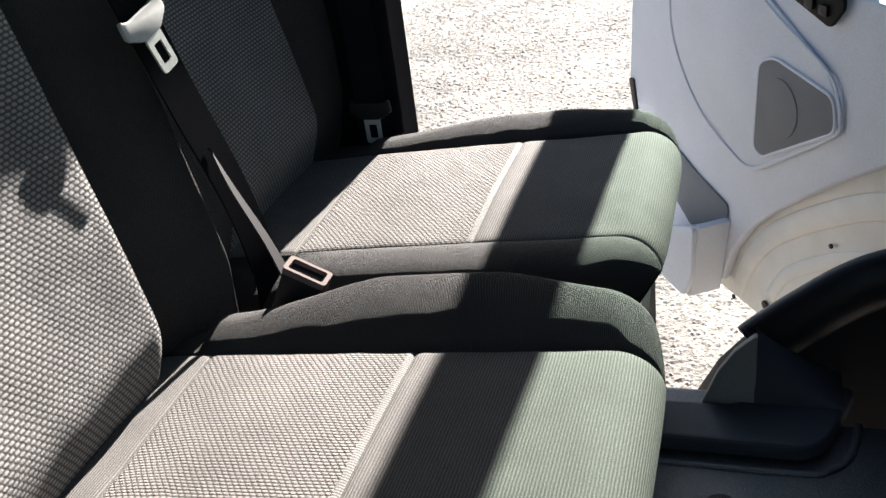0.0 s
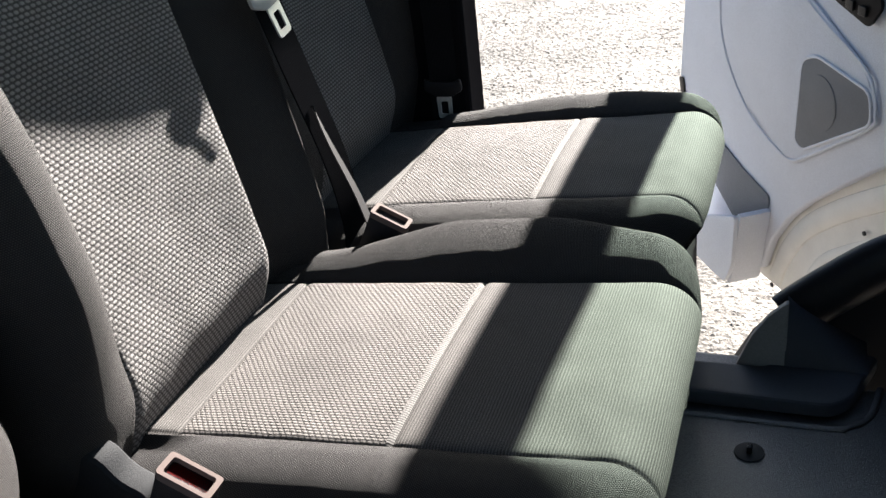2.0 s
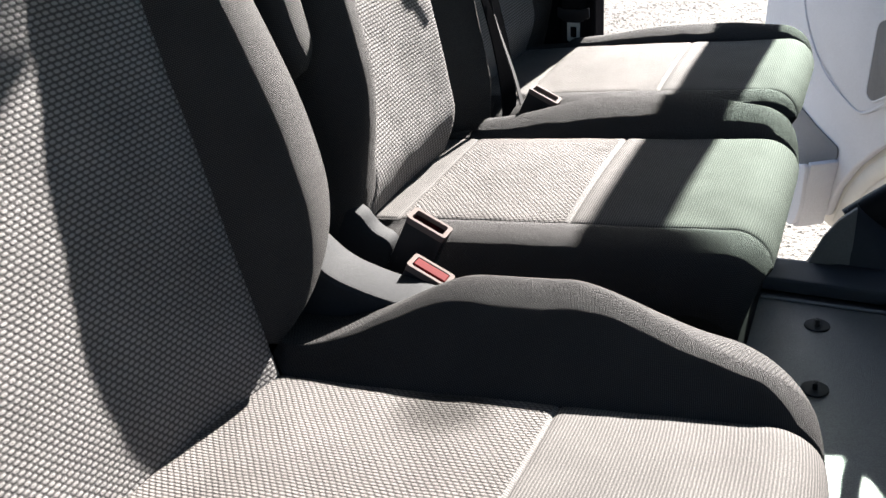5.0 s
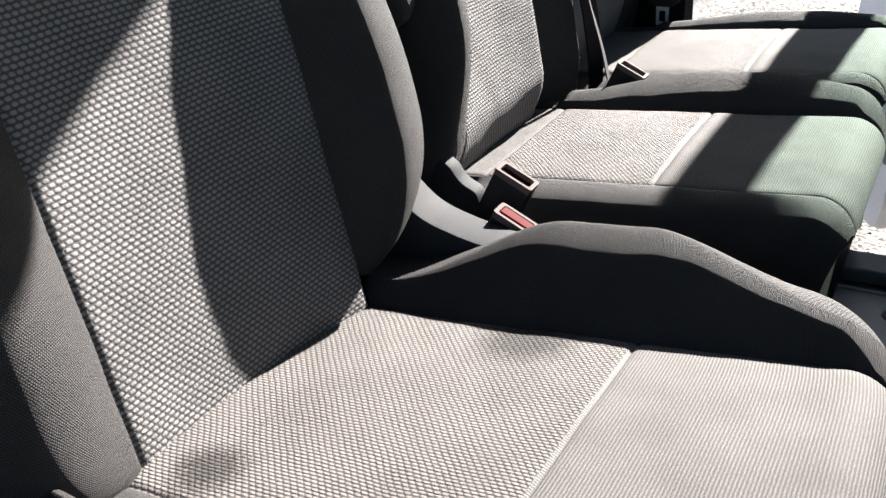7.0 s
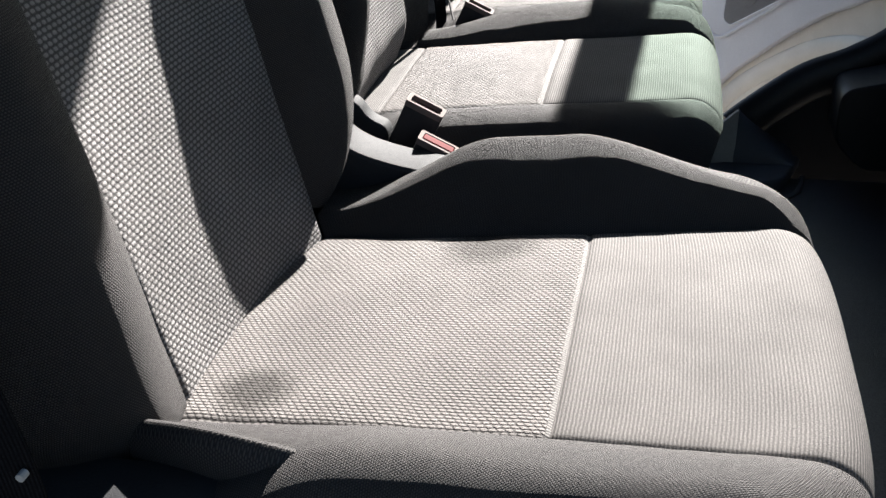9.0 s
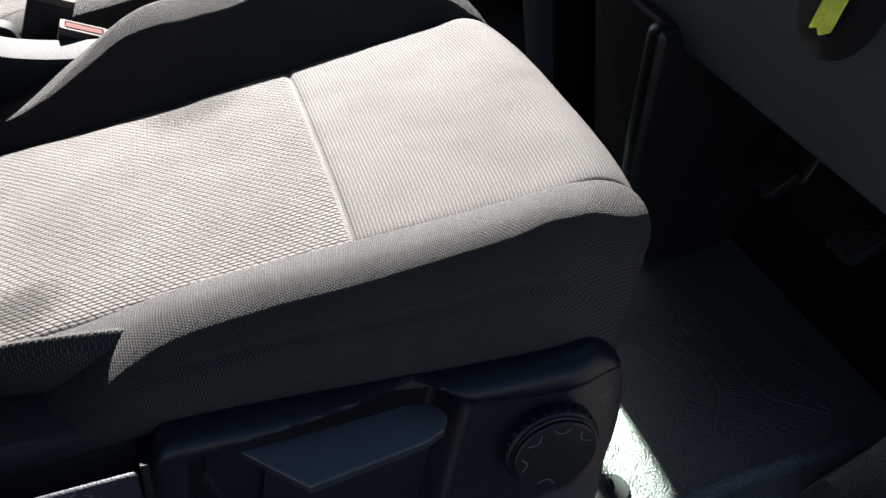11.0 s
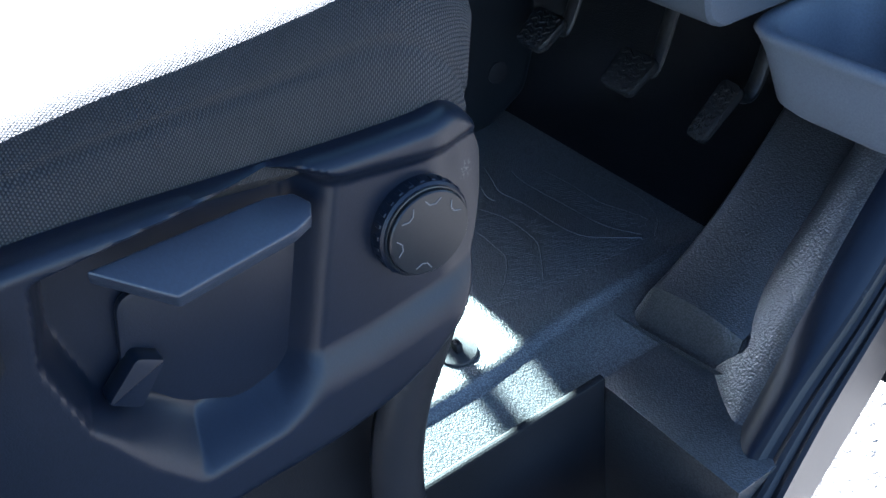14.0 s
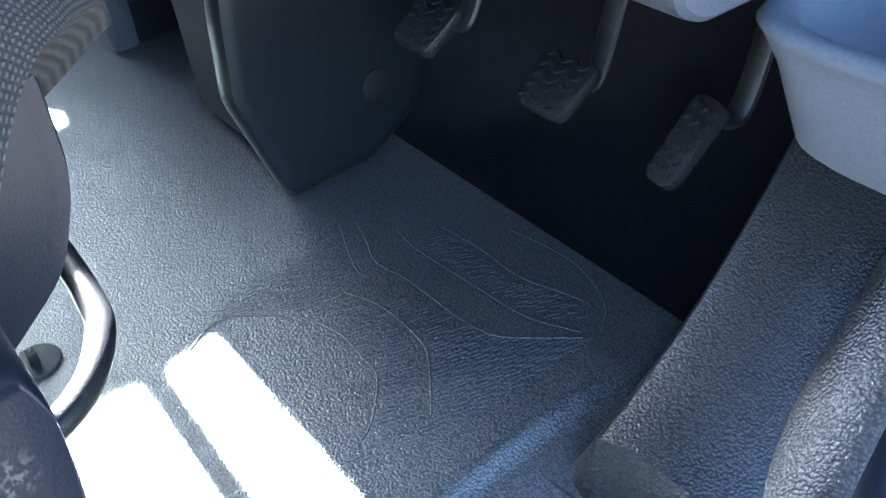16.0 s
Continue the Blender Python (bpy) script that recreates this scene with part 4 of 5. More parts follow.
# closed cover box behind the lever bay, and the trough above it
part("cover_gap", sweep([(0.8505, 0.092, 0.466), (0.8545, 0.0875, 0.425), (0.8545, 0.047, 0.378), (0.8545, 0.002, 0.318), (0.8545, -0.06, 0.235)], flat(0.0045, 0.0030), (1, 0, 0)), DARK, seat_d, "dark gap before the rear cover")
part("rear_cover", prism(round_poly([(-0.15, 0.466), (0.03, 0.467), (0.088, 0.467), (0.084, 0.425), (-0.001, 0.318), (-0.064, 0.235), (-0.15, 0.235)], 0.004), 0.0035, side_frame(0.8545), 0.0012, 2), SCUFFED, seat_d, "scuffed blue-grey rear cover")
part("cover_body", prism([(-0.15, 0.428), (0.082, 0.428), (0.078, 0.415), (-0.01, 0.30), (-0.06, 0.235), (-0.15, 0.235)], 0.03, side_frame(0.8195), 0.002), SHELL, seat_d, "dark inside of the rear cover")
part("cover_trough", prism(round_poly([(-0.15, 0.36), (-0.15, 0.472), (0.02, 0.476), (0.085, 0.466), (0.092, 0.36)], 0.01), 0.05, side_frame(0.768), 0.006), COVER, seat_d, "pale grey plastic trough")
part("flap", sweep(curve_line([(0.752, -0.03, 0.470), (0.764, 0.018, 0.480), (0.769, 0.055, 0.480), (0.770, 0.092, 0.474), (0.768, 0.120, 0.464), (0.756, 0.160, 0.440)], 10), [(x * 0.012, y * 0.024) for x, y in ring(1.0, 16)]), BOLSTER, seat_d, "cloth flap of the cushion cover")
part("pedestal", block((0.24, -0.12, 0.012), (0.745, 0.33, 0.34), 0.03, 3), DARK, seat_d, "dark seat pedestal")
part("front_shell", prism(round_poly([(0.30, 0.425), (0.440, 0.430), (0.438, 0.382), (0.424, 0.350), (0.392, 0.325), (0.30, 0.30)], 0.012), 0.48, side_frame(0.225), 0.008, 2), SHELL, seat_d, "dark blue-grey front skirt")
rail = curve_line([(0.36, 0.452, 0.225), (0.53, 0.449, 0.22), (0.585, 0.437, 0.22), (0.620, 0.405, 0.22), (0.632, 0.36, 0.225), (0.630, 0.29, 0.24)], 8)
part("slide_bar", sweep(rail, ring(0.008, 14)), BLACK, seat_d, "bent black slide bar under the front")
part("base_cover", sweep(curve_line([(0.785, 0.360, 0.30), (0.785, 0.364, 0.262), (0.783, 0.350, 0.225), (0.780, 0.326, 0.171), (0.776, 0.312, 0.10), (0.775, 0.308, 0.005)], 8), [(x * 0.024, y * 0.016) for x, y in ring(1, 16)], (1, 0, 0)), BLACK, seat_d, "glossy black curved edge of the seat base")
part("inner_cover", prism(round_poly([(-0.11, 0.52), (-0.07, 0.505), (-0.035, 0.472), (0.02, 0.456), (0.085, 0.448), (0.085, 0.36), (-0.11, 0.34)], 0.03), 0.062, side_frame(0.172), 0.010, 3), COVER, seat_d, "grey plastic recliner cover")
part("recliner_cover", prism(round_poly([(-0.115, 0.45), (-0.095, 0.485), (-0.07, 0.478), (-0.055, 0.455), (-0.03, 0.445), (-0.03, 0.36), (-0.115, 0.36)], 0.012), 0.03, side_frame(0.062), 0.008, 3), COVER, middle_seat, "grey plastic recliner cover")


def armrest():
    a = thing("armrest", (0.15, -0.16, 0.66), "dark grey cloth driver armrest folded up beside the backrest", "armrest")
    bm = bmesh.new()
    rows = []
    for i in range(30):
        t_ = i / 29
        z = 0.655 + 0.36 * t_
        y = -0.106 - 0.24 * (z - 0.66)
        k = math.sqrt(max(0.02, 1 - (1 - min(1, t_ / 0.16)) ** 2)) * math.sqrt(max(0.02, 1 - (1 - min(1, (1 - t_) / 0.1)) ** 2))
        rows.append([(0.150 + 0.029 * k * math.copysign(abs(math.cos(q)) ** 0.6, math.cos(q)), y + 0.042 * k * math.copysign(abs(math.sin(q)) ** 0.6, math.sin(q)), z) for q in np.linspace(0, 2 * math.pi, 28, endpoint=False)])
    made = sheet(bm, rows, [[(0.006 * j, p[2]) for j, p in enumerate(r)] for r in rows], closed=True)
    bm.faces.new(made[0][::-1])
    bm.faces.new(made[-1])
    bmesh.ops.recalc_face_normals(bm, faces=bm.faces)
    part("cloth_pad", bm, BOLSTER, a, "ribbed cloth pad")
    part("hinge", sweep([(0.150, -0.135, 0.70), (0.205, -0.135, 0.70)], ring(0.014, 14)), BLACK, a)


armrest()


tag_spot = Matrix.Translation((0.597, 0.684, 0.512)) @ Matrix.Rotation(radians(66), 4, "X")
recess = thing("column_recess", (0.60, 0.70, 0.52), "round black recess in the dashboard", "recess")
part("ring", prism(ring(0.05, 32), 0.004, Matrix.Translation((0.60, 0.688, 0.525)) @ Matrix.Rotation(radians(66), 4, "X"), 0.001), DARK, recess)
tag = thing("yellow_tag", (0.597, 0.684, 0.512), "small yellow tag hanging in a dark recess", "tag")
part("card", prism(round_poly([(-0.013, -0.018), (-0.004, -0.014), (0.002, -0.019), (0.013, -0.012), (0.014, 0.03), (-0.012, 0.03)], 0.002), 0.0015, tag_spot @ Matrix.Translation((0, 0, 0.008)), 0.0), YELLOW, tag)


# ---- belts and buckles ----
def buckle(at, label, sunk):
    """A red-button buckle on a stalk; its end face looks up and forward."""
    b = thing("belt_buckle", at, label, "seat belt buckle", "belt buckles")
    m = Matrix.Translation(at) @ Matrix.Rotation(radians(-26), 4, "X")
    part("housing", block((-0.013, -0.025, -0.075), (0.013, 0.025, -0.004), 0.003, 2, m), BLACK, b, "black plastic")
    bm = bmesh.new()
    outer, inner = round_poly([(-0.0135, -0.0255), (0.0135, -0.0255), (0.0135, 0.0255), (-0.0135, 0.0255)], 0.004, 3), round_poly([(-0.0095, -0.0205), (0.0095, -0.0205), (0.0095, 0.0205), (-0.0095, 0.0205)], 0.003, 3)
    sheet(bm, [[(x, y, z) for x, y in o] for o, z in ((outer, -0.006), (outer, 0.002), (inner, 0.002), (inner, -0.006))], closed=True)
    bmesh.ops.recalc_face_normals(bm, faces=bm.faces)
    bmesh.ops.transform(bm, matrix=m, verts=bm.verts)
    part("bezel", bm, BEZEL, b, "pale frame of the end face")
    part("button", block((-0.0092, -0.020, -0.0075), (0.0052, 0.020, sunk), 0.001, 1, m), RED, b, "red release button")
    part("slot", block((0.0054, -0.018, -0.0075), (0.0092, 0.018, -0.005), 0.0, 1, m), BLACK, b)
    part("stalk", sweep([m @ Vector((0, 0, -0.07)), m @ Vector((0, -0.01, -0.15)), m @ Vector((0, -0.02, -0.22))], flat(0.03, 0.006), (1, 0, 0)), BLACK, b)
    return b


buckle((-0.420, -0.002, 0.462), "black belt buckle with red button between the passenger seats", -0.005)
buckle((0.090, 0.022, 0.476), "black belt buckle with red button beside the middle seat", -0.004)
buckle((0.160, 0.052, 0.455), "black belt buckle with red button beside the driver seat", 0.0015)


def belt(name, line, width, label, up):
    b = thing(name, line[0], label, "seat belt", "seat belts")
    part("webbing", sweep(curve_line(line, 10), flat(width, 0.0022), up), WEB, b, "black webbing")
    return b


def tongue(owner, m, pale):
    """The slider and its slotted metal tongue: x across the belt, y down along it, z out."""
    mat = TONGUE if pale else BLACK
    part("slider", prism(round_poly([(-0.032, -0.012), (-0.020, -0.006), (0.020, -0.006), (0.032, -0.012), (0.034, 0.008), (0.014, 0.020), (-0.014, 0.020), (-0.034, 0.008)], 0.005), 0.0055, m, 0.002), mat, owner, "pale plastic belt slider" if pale else "black plastic belt slider")
    t = bmesh.new()
    out = round_poly([(-0.013, 0.018), (0.013, 0.018), (0.0125, 0.058), (-0.0125, 0.058)], 0.005, 3)
    hole = round_poly([(-0.0065, 0.028), (0.0065, 0.028), (0.0065, 0.050), (-0.0065, 0.050)], 0.002, 3)
    rows = [[(x, y, z) for x, y in o] for o, z in ((out, 0.002), (out, 0.0042), (hole, 0.0042), (hole, 0.002), (out, 0.002))]
    sheet(t, rows, closed=True)
    bmesh.ops.remove_doubles(t, verts=t.verts, dist=1e-6)
    bmesh.ops.recalc_face_normals(t, faces=t.faces)
    bmesh.ops.transform(t, matrix=m, verts=t.verts)
    part("metal_tongue", t, CHROME, owner, "slotted metal tongue", False)


mid_belt = belt("seat_belt", [(-0.360, -0.148, 0.98), (-0.394, -0.122, 0.80), (-0.424, -0.104, 0.662), (-0.455, -0.088, 0.533), (-0.468, -0.081, 0.429), (-0.470, -0.09, 0.36)], 0.049, "black seat belt hanging between the passenger backrests", (0.145, 1, 0.2))
mid_way = Vector((-0.211, 0.180, -0.960)).normalized()
mid_out = (Vector((0.145, 1.0, 0.2)) - mid_way * Vector((0.145, 1.0, 0.2)).dot(mid_way)).normalized()
mid_m = Matrix.Translation(Vector((-0.404, -0.093, 0.704)) - mid_way * 0.058 - mid_out * 0.0045) @ Matrix((mid_way.cross(mid_out), mid_way, mid_out)).transposed().to_4x4()
tongue(mid_belt, mid_m, True)
# Lit sliver of the belt: paler bolster cloth stands in for sun on webbing.
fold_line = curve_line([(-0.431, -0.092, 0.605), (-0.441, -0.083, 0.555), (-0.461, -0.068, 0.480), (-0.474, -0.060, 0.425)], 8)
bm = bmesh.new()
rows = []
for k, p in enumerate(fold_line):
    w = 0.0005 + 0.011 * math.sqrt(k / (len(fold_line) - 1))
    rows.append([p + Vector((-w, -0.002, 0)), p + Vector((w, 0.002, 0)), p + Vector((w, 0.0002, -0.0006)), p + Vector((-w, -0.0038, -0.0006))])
sheet(bm, rows, closed=True)
bmesh.ops.recalc_face_normals(bm, faces=bm.faces)
part("fold", bm, BOLSTER, mid_belt, "folded lower length of webbing, its sunlight put into paler cloth")
far_belt = belt("seat_belt", [(-0.888, -0.10, 1.0), (-0.886, -0.093, 0.70), (-0.885, -0.090, 0.50), (-0.886, -0.095, 0.32)], 0.047, "black seat belt on the pillar beside the passenger door", (1, 0.3, 0))
far_m = Matrix.Translation((-0.882, -0.090, 0.475)) @ Matrix(((0, 1, 0), (0, 0, -1), (1, 0, 0))).transposed().to_4x4()
tongue(far_belt, far_m, False)
d_belt = belt("seat_belt", [(0.915, -0.045, 1.05), (0.913, -0.022, 0.72), (0.908, -0.012, 0.60), (0.893, -0.02, 0.53), (0.86, -0.035, 0.46), (0.81, -0.05, 0.40)], 0.048, "black seat belt hanging beside the driver seat", (1, 0.1, 0))
part("stop_button", sweep([(0.908, 0.008, 0.59), (0.913, 0.008, 0.59)], ring(0.0024, 10)), TONGUE, d_belt, "pale stop button")


# ---- floor fittings ----
def clip(x, y):
    c = thing("floor_clip", (x, y, 0.0), "round black plastic clip in the rubber floor", "clip", "floor clips")
    part("disc", prism(ring(0.022, 32), 0.004, Matrix.Translation((x, y, -0.0005)), 0.0015), PEG, c)
    part("stem", prism(round_poly([(-0.006, -0.004), (0.006, -0.004), (0.006, 0.004), (-0.006, 0.004)], 0.002), 0.012, Matrix.Translation((x, y, 0.003)), 0.002), BLACK, c)


for x, y in ((-0.609, 0.434), (-0.409, 0.446), (0.600, 0.487), (0.294, 0.422)):
    clip(x, y)

# entry step sunk beside the driver, floor ribs, wheel-arch ramp and sill trim
structure("step", block((0.728, 0.02, -0.30), (1.02, 0.578, -0.26), 0.006), DARK, "black plastic entry step", "step")
structure("step_wall", block((0.7185, 0.02, -0.26), (0.7275, 0.583, -0.004), 0.003), DARK, "black side of the sunk entry step", "step")


def ramp():
    """The wheel arch's cover rising from the floor towards the front."""
    bm = bmesh.new()
    grid = []
    for i in range(46):
        t = (i / 45) ** 1.3
        row = []
        for j in range(40):
            u = (j / 39) ** 1.3
            y = 0.664 + 0.018 * u * (1 - t) + 0.428 * t
            left, right = 0.655 - 0.17 * (y - 0.66), 0.80 - 0.15 * (y - 0.68)
            x = left + (right - left) * u
            corner = max(0.0, 1 - u / 0.25) ** 2 + max(0.0, 1 - t / 0.06) ** 2
            edge = step(1.0, 0.0, math.sqrt(corner))
            z = -0.024 + (0.042 + 0.26 * t ** 1.7 + 0.05 * u * (1 - u)) * edge
            row.append((x, y, z))
        grid.append(row)
    front = [(x, y - 0.002, -0.01) for x, y, z in grid[0]]
    sheet(bm, [front] + grid)
    bmesh.ops.recalc_face_normals(bm, faces=bm.faces)
    return bm


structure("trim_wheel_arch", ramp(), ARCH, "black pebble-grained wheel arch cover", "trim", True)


def loft(columns, n=8, crown=0.0, grooves=0):
    """A skin over a few smooth lines, with a rounded crown or fine grooves between neighbours."""
    lines = [curve_line(c, n) for c in columns]
    rows = []
    for pts in zip(*lines):
        row = []
        for a, b in zip(pts, pts[1:]):
            for k in range(8):
                t = k / 8
                lift_ = crown * math.sin(math.pi * t) ** 0.7 - (0.004 if grooves and k in (2, 3, 6) else 0.0)
                row.append(a.lerp(b, t) + Vector((0, 0, lift_)))
        row.append(pts[-1])
        rows.append(row)
    bm = bmesh.new()
    sheet(bm, rows)
    bmesh.ops.recalc_face_normals(bm, faces=bm.faces)
    if sum(f.normal.z for f in bm.faces) < 0:
        bmesh.ops.reverse_faces(bm, faces=bm.faces)
    return bm


SILL_IN = [(0.835, 0.628, -0.060), (0.775, 0.685, -0.024), (0.762, 0.79, 0.052), (0.752, 0.90, 0.135), (0.745, 1.05, 0.27)]
SILL_TOP = [(0.858, 0.612, -0.042), (0.846, 0.675, 0.0), (0.826, 0.775, 0.072), (0.806, 0.88, 0.145), (0.79, 1.05, 0.29)]
SILL_BLUE = [(0.890, 0.595, -0.036), (0.875, 0.685, 0.018), (0.860, 0.79, 0.066), (0.842, 0.90, 0.135), (0.83, 1.05, 0.27)]
SILL_OUT = [(0.935, 0.585, -0.050), (0.908, 0.695, 0.005), (0.888, 0.79, 0.048), (0.868, 0.90, 0.115), (0.855, 1.05, 0.25)]
low = [(x, y, z - 0.12) for x, y, z in SILL_OUT]
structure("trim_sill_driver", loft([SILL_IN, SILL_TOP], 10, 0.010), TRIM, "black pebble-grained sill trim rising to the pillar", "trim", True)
structure("sill_seal", loft([SILL_TOP, SILL_BLUE], 10, 0.006), SHELL, "smooth blue-black inner sill face", "trim", True)
structure("sill_outer", loft([SILL_BLUE, SILL_OUT, low], 10, 0.0, 3), BLACK, "black grooved outer sill edge with door seal", "trim")
structure("sill_step", sweep([(0.955, 0.02, -0.10), (0.95, 0.40, -0.095), (0.938, 0.585, -0.085)], flat(0.05, 0.09)), BLACK, "black outer edge of the entry step", "trim")
structure("sill_left", block((-0.885, -0.05, -0.12), (-0.795, 0.42, -0.012), 0.008), TRIM, "black plastic sill under the passenger door opening", "trim")


def left_panel():
    """Footwell side panel in front of the passenger opening, with the curved edge of the opening."""
    edge = [(0.385, -0.05), (0.418, 0.014), (0.47, 0.077), (0.523, 0.137), (0.583, 0.189), (0.647, 0.225), (0.72, 0.252), (0.80, 0.30), (0.86, 0.40), (0.90, 0.60)]
    return prism(edge + [(1.06, 0.60), (1.06, -0.12), (0.385, -0.12)], 0.05, side_frame(-0.935), 0.006)


structure("wall_left_front", left_panel(), DARK, "dark footwell side panel with curved door opening edge", "wall")
rim = [(-0.888, 0.476, 0.070), (-0.893, 0.490, 0.082), (-0.892, 0.545, 0.130), (-0.892, 0.62, 0.186), (-0.892, 0.71, 0.226), (-0.895, 0.80, 0.29), (-0.90, 0.87, 0.42)]
structure("trim_opening", sweep(curve_line(rim, 8), [(x * 0.044, y * 0.028) for x, y in ring(1, 20)], (1, 0, 0)), BLACK, "black rubber seal round the door opening", "trim", True)
structure("floor_kick", prism(round_poly([(-0.795, 0.12), (-0.715, 0.12), (-0.710, 0.545), (-0.735, 0.575), (-0.86, 0.62), (-0.86, 0.48), (-0.80, 0.45)], 0.02), 0.028, Matrix.Translation((0, 0, 0.001)), 0.008, 3), KNEE, "black raised block beside the passenger sill", "trim")
structure("kick_corner", prism([(0.398, 0.020), (0.421, 0.080), (0.445, 0.119), (0.472, 0.146), (0.476, 0.146), (0.476, 0.020)], 0.012, side_frame(-0.815), 0.002), CORNER, "grey triangular end piece of the sill beside the door opening", "trim")


def kick_slope():
    """The hollow corner wall that sweeps down from the grey end piece to the raised block."""
    bm = bmesh.new()
    rows = []
    for u in np.linspace(0, 1, 14):
        top = 0.146 - 0.112 * u ** 0.8
        reach = 0.030 + 0.055 * u
        rows.append([(-0.802 - reach * (1 - math.cos(v * math.pi / 2)) ** (1 + 0.4 * u), 0.474 + 0.125 * u, 0.027 + (top - 0.027) * math.sin(v * math.pi / 2)) for v in np.linspace(0, 1, 10)])
    sheet(bm, rows)
    bmesh.ops.recalc_face_normals(bm, faces=bm.faces)
    return bm


structure("kick_slope", kick_slope(), KNEE, "black corner wall between sill and footwell side", "trim", True)
part("edge_line", sweep(curve_line([(-0.690, 0.20, 0.001), (-0.688, 0.52, 0.001), (-0.700, 0.575, 0.001), (-0.735, 0.605, 0.002), (-0.80, 0.62, 0.004)], 8), [(a * 0.006, b * 0.004) for a, b in ring(1, 10)]), RUBBER, floor, "moulded edge line of the mat")
structure("wall_right_front", block((0.87, 0.90, -0.06), (0.93, 1.08, 0.42), 0.004), DARK, "dark footwell side panel beside the pedals", "wall")


# ---- dashboard, console, pedals ----
dash = thing("dashboard", (0.0, 0.9, 0.5), "grey plastic dashboard with dark lower edge", "dashboard")
part("dash_body", prism(round_poly([(0.735, 0.325), (0.755, 0.312), (1.058, 0.30), (1.05, 0.82), (1.0, 0.92), (0.88, 0.92), (0.72, 0.74), (0.69, 0.56)], 0.03), 1.0, side_frame(-0.30), 0.01, 3), KNEE, dash, "dark grey dashboard moulding")
part("passenger_body", prism(round_poly([(0.74, 0.42), (1.058, 0.30), (1.05, 0.82), (1.0, 0.92), (0.88, 0.92), (0.71, 0.73), (0.68, 0.58)], 0.03), 0.628, side_frame(-0.93), 0.01, 3), DARK, dash, "dark glovebox side")
part("dash_end", prism(round_poly([(0.84, 0.46), (1.058, 0.42), (1.05, 0.82), (1.0, 0.92), (0.90, 0.92), (0.80, 0.66)], 0.03), 0.225, side_frame(0.702), 0.01, 3), DASH, dash, "grey outer end of the dashboard")
part("under_box", prism(round_poly([(0.66, 0.11), (0.66, 0.22), (1.0, 0.30), (1.0, 0.05), (0.72, 0.05)], 0.03), 0.12, side_frame(-0.86), 0.012, 3), BLACK, dash, "black box under the glovebox")


def pocket():
    """An open bin with a thick rounded rim, at the dashboard's outer end."""
    p = part("side_pocket", bmesh.new(), DASH, dash, "blue-grey storage pocket")
    bm = bmesh.new()
    c = Vector((0.795, 0.872))
    def loop(w, d, z, r=0.045):
        return [(c.x + x, c.y + y, z) for x, y in round_poly([(-w, -d), (w, -d), (w, d), (-w, d)], r, 6)]
    rows = [loop(0.060, 0.045, 0.212, 0.03), loop(0.072, 0.055, 0.214, 0.035), loop(0.086, 0.068, 0.226), loop(0.098, 0.077, 0.275), loop(0.105, 0.083, 0.294), loop(0.108, 0.086, 0.300), loop(0.104, 0.082, 0.305), loop(0.094, 0.073, 0.303), loop(0.090, 0.069, 0.297), loop(0.080, 0.060, 0.238), loop(0.070, 0.050, 0.230, 0.03)]
    made = sheet(bm, rows, closed=True)
    bm.faces.new(made[0][::-1])
    bm.faces.new(made[-1])
    bmesh.ops.recalc_face_normals(bm, faces=bm.faces)
    bmesh.ops.translate(bm, verts=bm.verts, vec=-base_of(dash))
    bm.to_mesh(p.data)
    bm.free()
    for f in p.data.polygons:
        f.use_smooth = True


pocket()
part("toe_board", prism([(1.052, 0.18), (1.058, 0.36), (1.059, 0.18)], 1.60, side_frame(-0.80), 0.0), DARK, dash, "dark sloping toe board")
console = thing("console_foot", (0.15, 0.8, 0.0), "dark plastic foot of the centre console on the floor", "console")
side_shape = round_poly([(0.70, 0.0), (0.80, 0.0), (0.862, 0.035), (0.885, 0.10), (0.90, 0.34), (0.70, 0.36), (0.672, 0.20), (0.664, 0.12)], 0.015)
part("side_panel", prism(side_shape, 0.035, side_frame(0.218), 0.016, 4), CONSOLE, console, "dark console side")
part("rear_panel", prism(round_poly([(0.03, 0.012), (0.235, 0.012), (0.235, 0.36), (0.03, 0.36)], 0.01), 0.03, Matrix.Translation((0, 0.742, 0)) @ Matrix.Rotation(radians(90), 4, "X"), 0.01, 3), DARK, console, "grey console rear face")
part("cap", prism([(0.812 + x, 0.083 + y) for x, y in ring(0.016, 24)], 0.003, side_frame(0.2525), 0.001), BLACK, console, "round black cap")
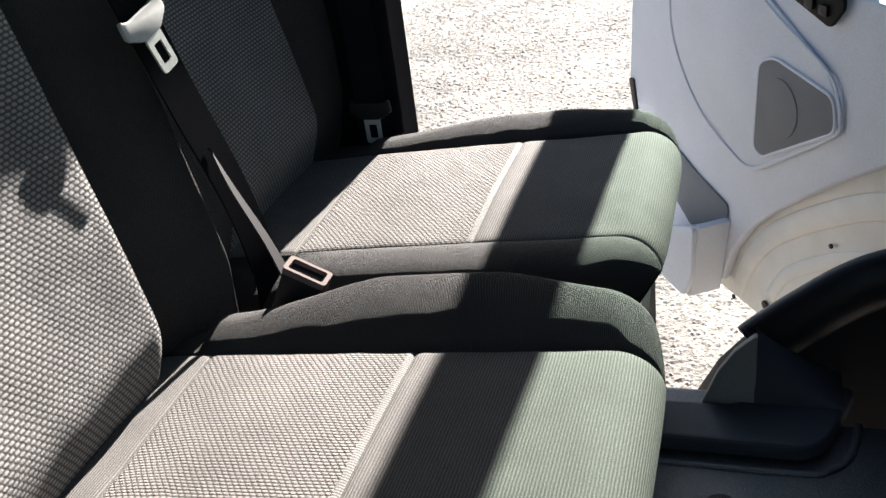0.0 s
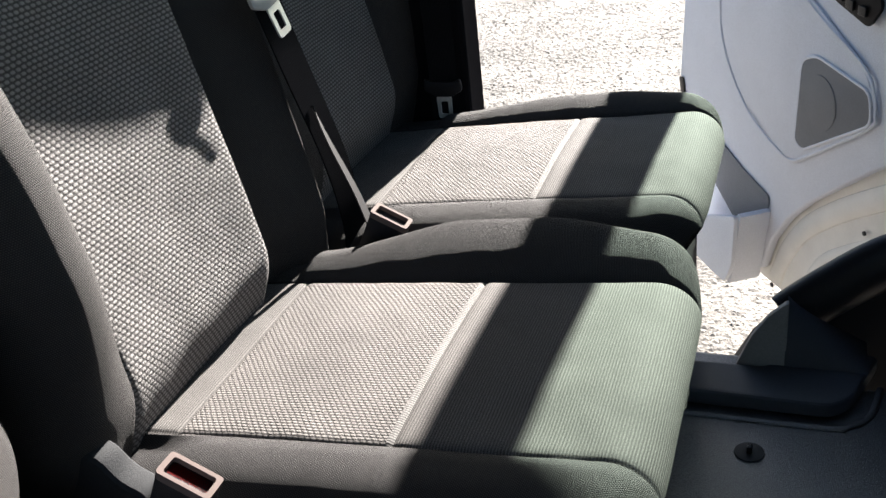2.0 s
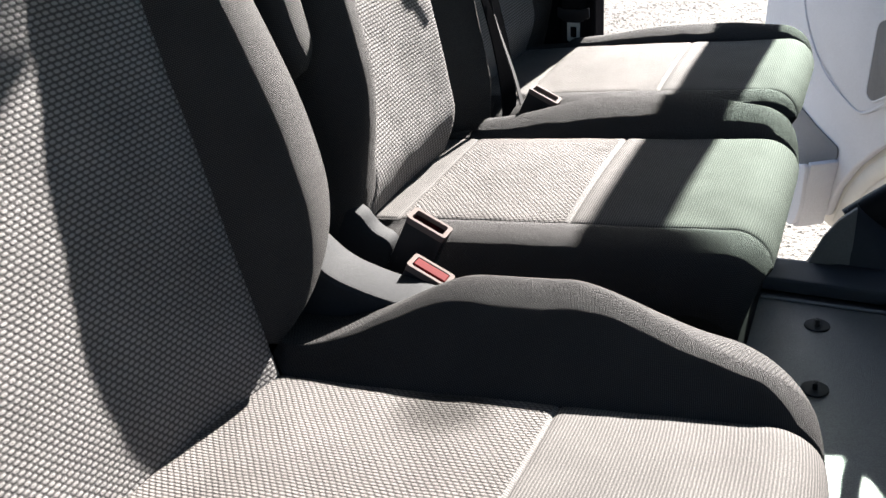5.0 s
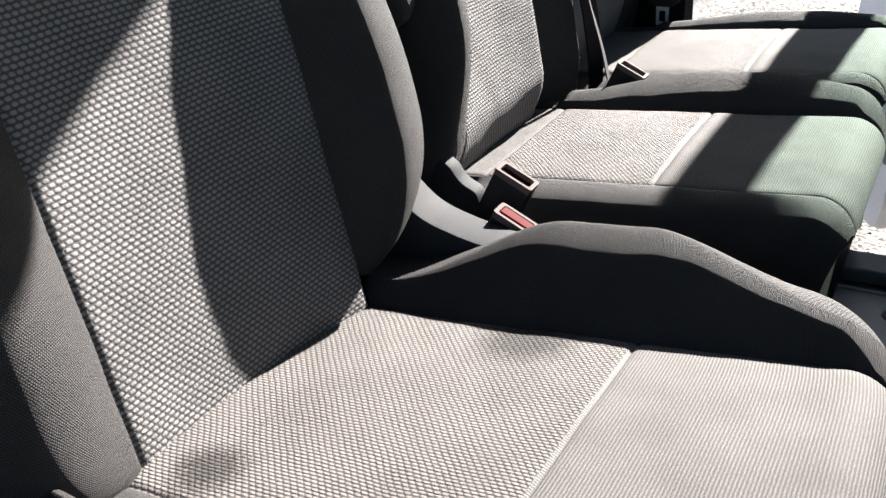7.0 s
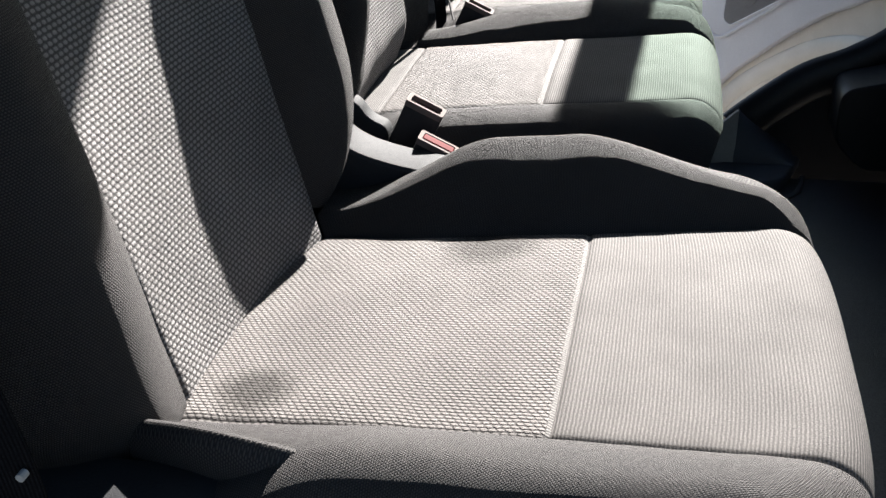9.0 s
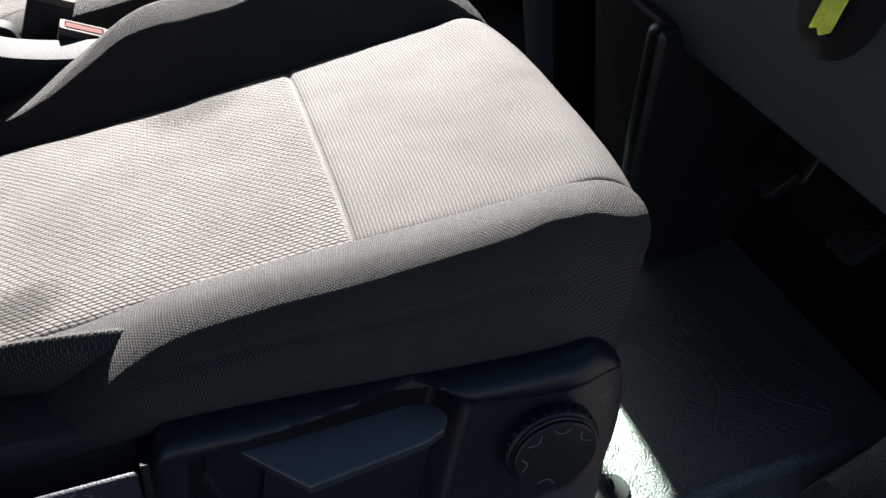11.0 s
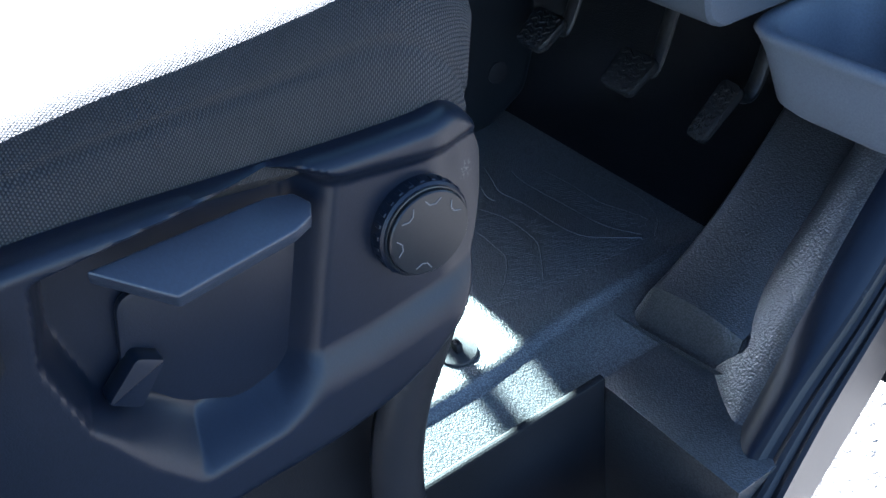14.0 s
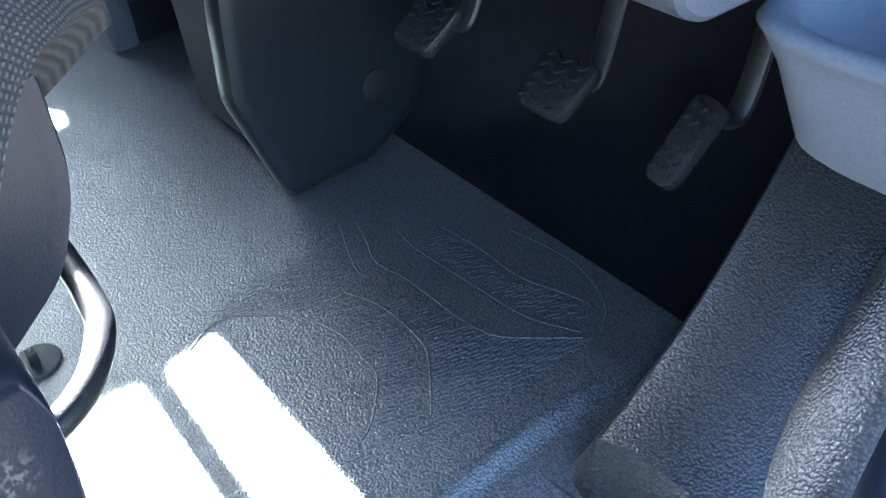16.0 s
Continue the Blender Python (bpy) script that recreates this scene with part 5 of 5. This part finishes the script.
support = thing("dash_support", (-0.21, 0.78, 0.0), "grey vertical bracket between floor and dashboard", "bracket")
part("bracket", prism(round_poly([(0.70, 0.0), (0.735, 0.0), (0.745, 0.34), (0.69, 0.34)], 0.008), 0.03, side_frame(-0.225), 0.006), KNEE, support)
part("web", prism(round_poly([(0.735, 0.0), (0.83, 0.0), (0.83, 0.34), (0.745, 0.34)], 0.008), 0.01, side_frame(-0.212), 0.003), DARK, support)


def pedal(name, at, w, h, tilt, turn, label, arm_to, ribs):
    p = thing(name, at, label, "pedal", "pedals")
    m = Matrix.Translation(at) @ Matrix.Rotation(radians(turn), 4, "Z") @ Matrix.Rotation(radians(tilt), 4, "X")
    outline = round_poly([(-w * 0.42, -h / 2), (w * 0.42, -h / 2), (w / 2, h / 2), (-w / 2, h / 2)], 0.012)
    pad_ = part("pad", prism(outline, 0.014, m, 0.004, 2), PAD, p, "worn rubber pad")
    for k in range(ribs):
        y = -h * 0.36 + h * 0.72 * k / (ribs - 1)
        line = [m @ Vector((w * 0.36 * s, y + 0.0028 * math.sin(s * 7.0), 0.0140)) for s in np.linspace(-1, 1, 13)]
        part("rib", sweep(line, [(x * 0.0022, z * 0.0013) for x, z in ring(1, 8)], m.to_3x3() @ Vector((0, 0, 1))), PAD, pad_)
    part("arm", sweep(curve_line([m @ Vector((0, h * 0.3, -0.004)), m @ Vector((0, h * 0.7, -0.02)), arm_to], 8), [(x * 0.006, z * 0.011) for x, z in ring(1, 12)], (1, 0, 0)), STEEL, p, "worn steel arm")


pedal("clutch_pedal", (0.330, 0.836, 0.158), 0.060, 0.056, 34, 0, "black clutch pedal with wavy ribs", Vector((0.345, 0.95, 0.36)), 5)
pedal("brake_pedal", (0.456, 0.872, 0.130), 0.064, 0.058, 34, 0, "black brake pedal with wavy ribs", Vector((0.485, 0.965, 0.36)), 5)
pedal("accelerator_pedal", (0.562, 0.915, 0.100), 0.036, 0.082, 44, -8, "long black accelerator pedal with wavy ribs", Vector((0.575, 1.02, 0.30)), 6)
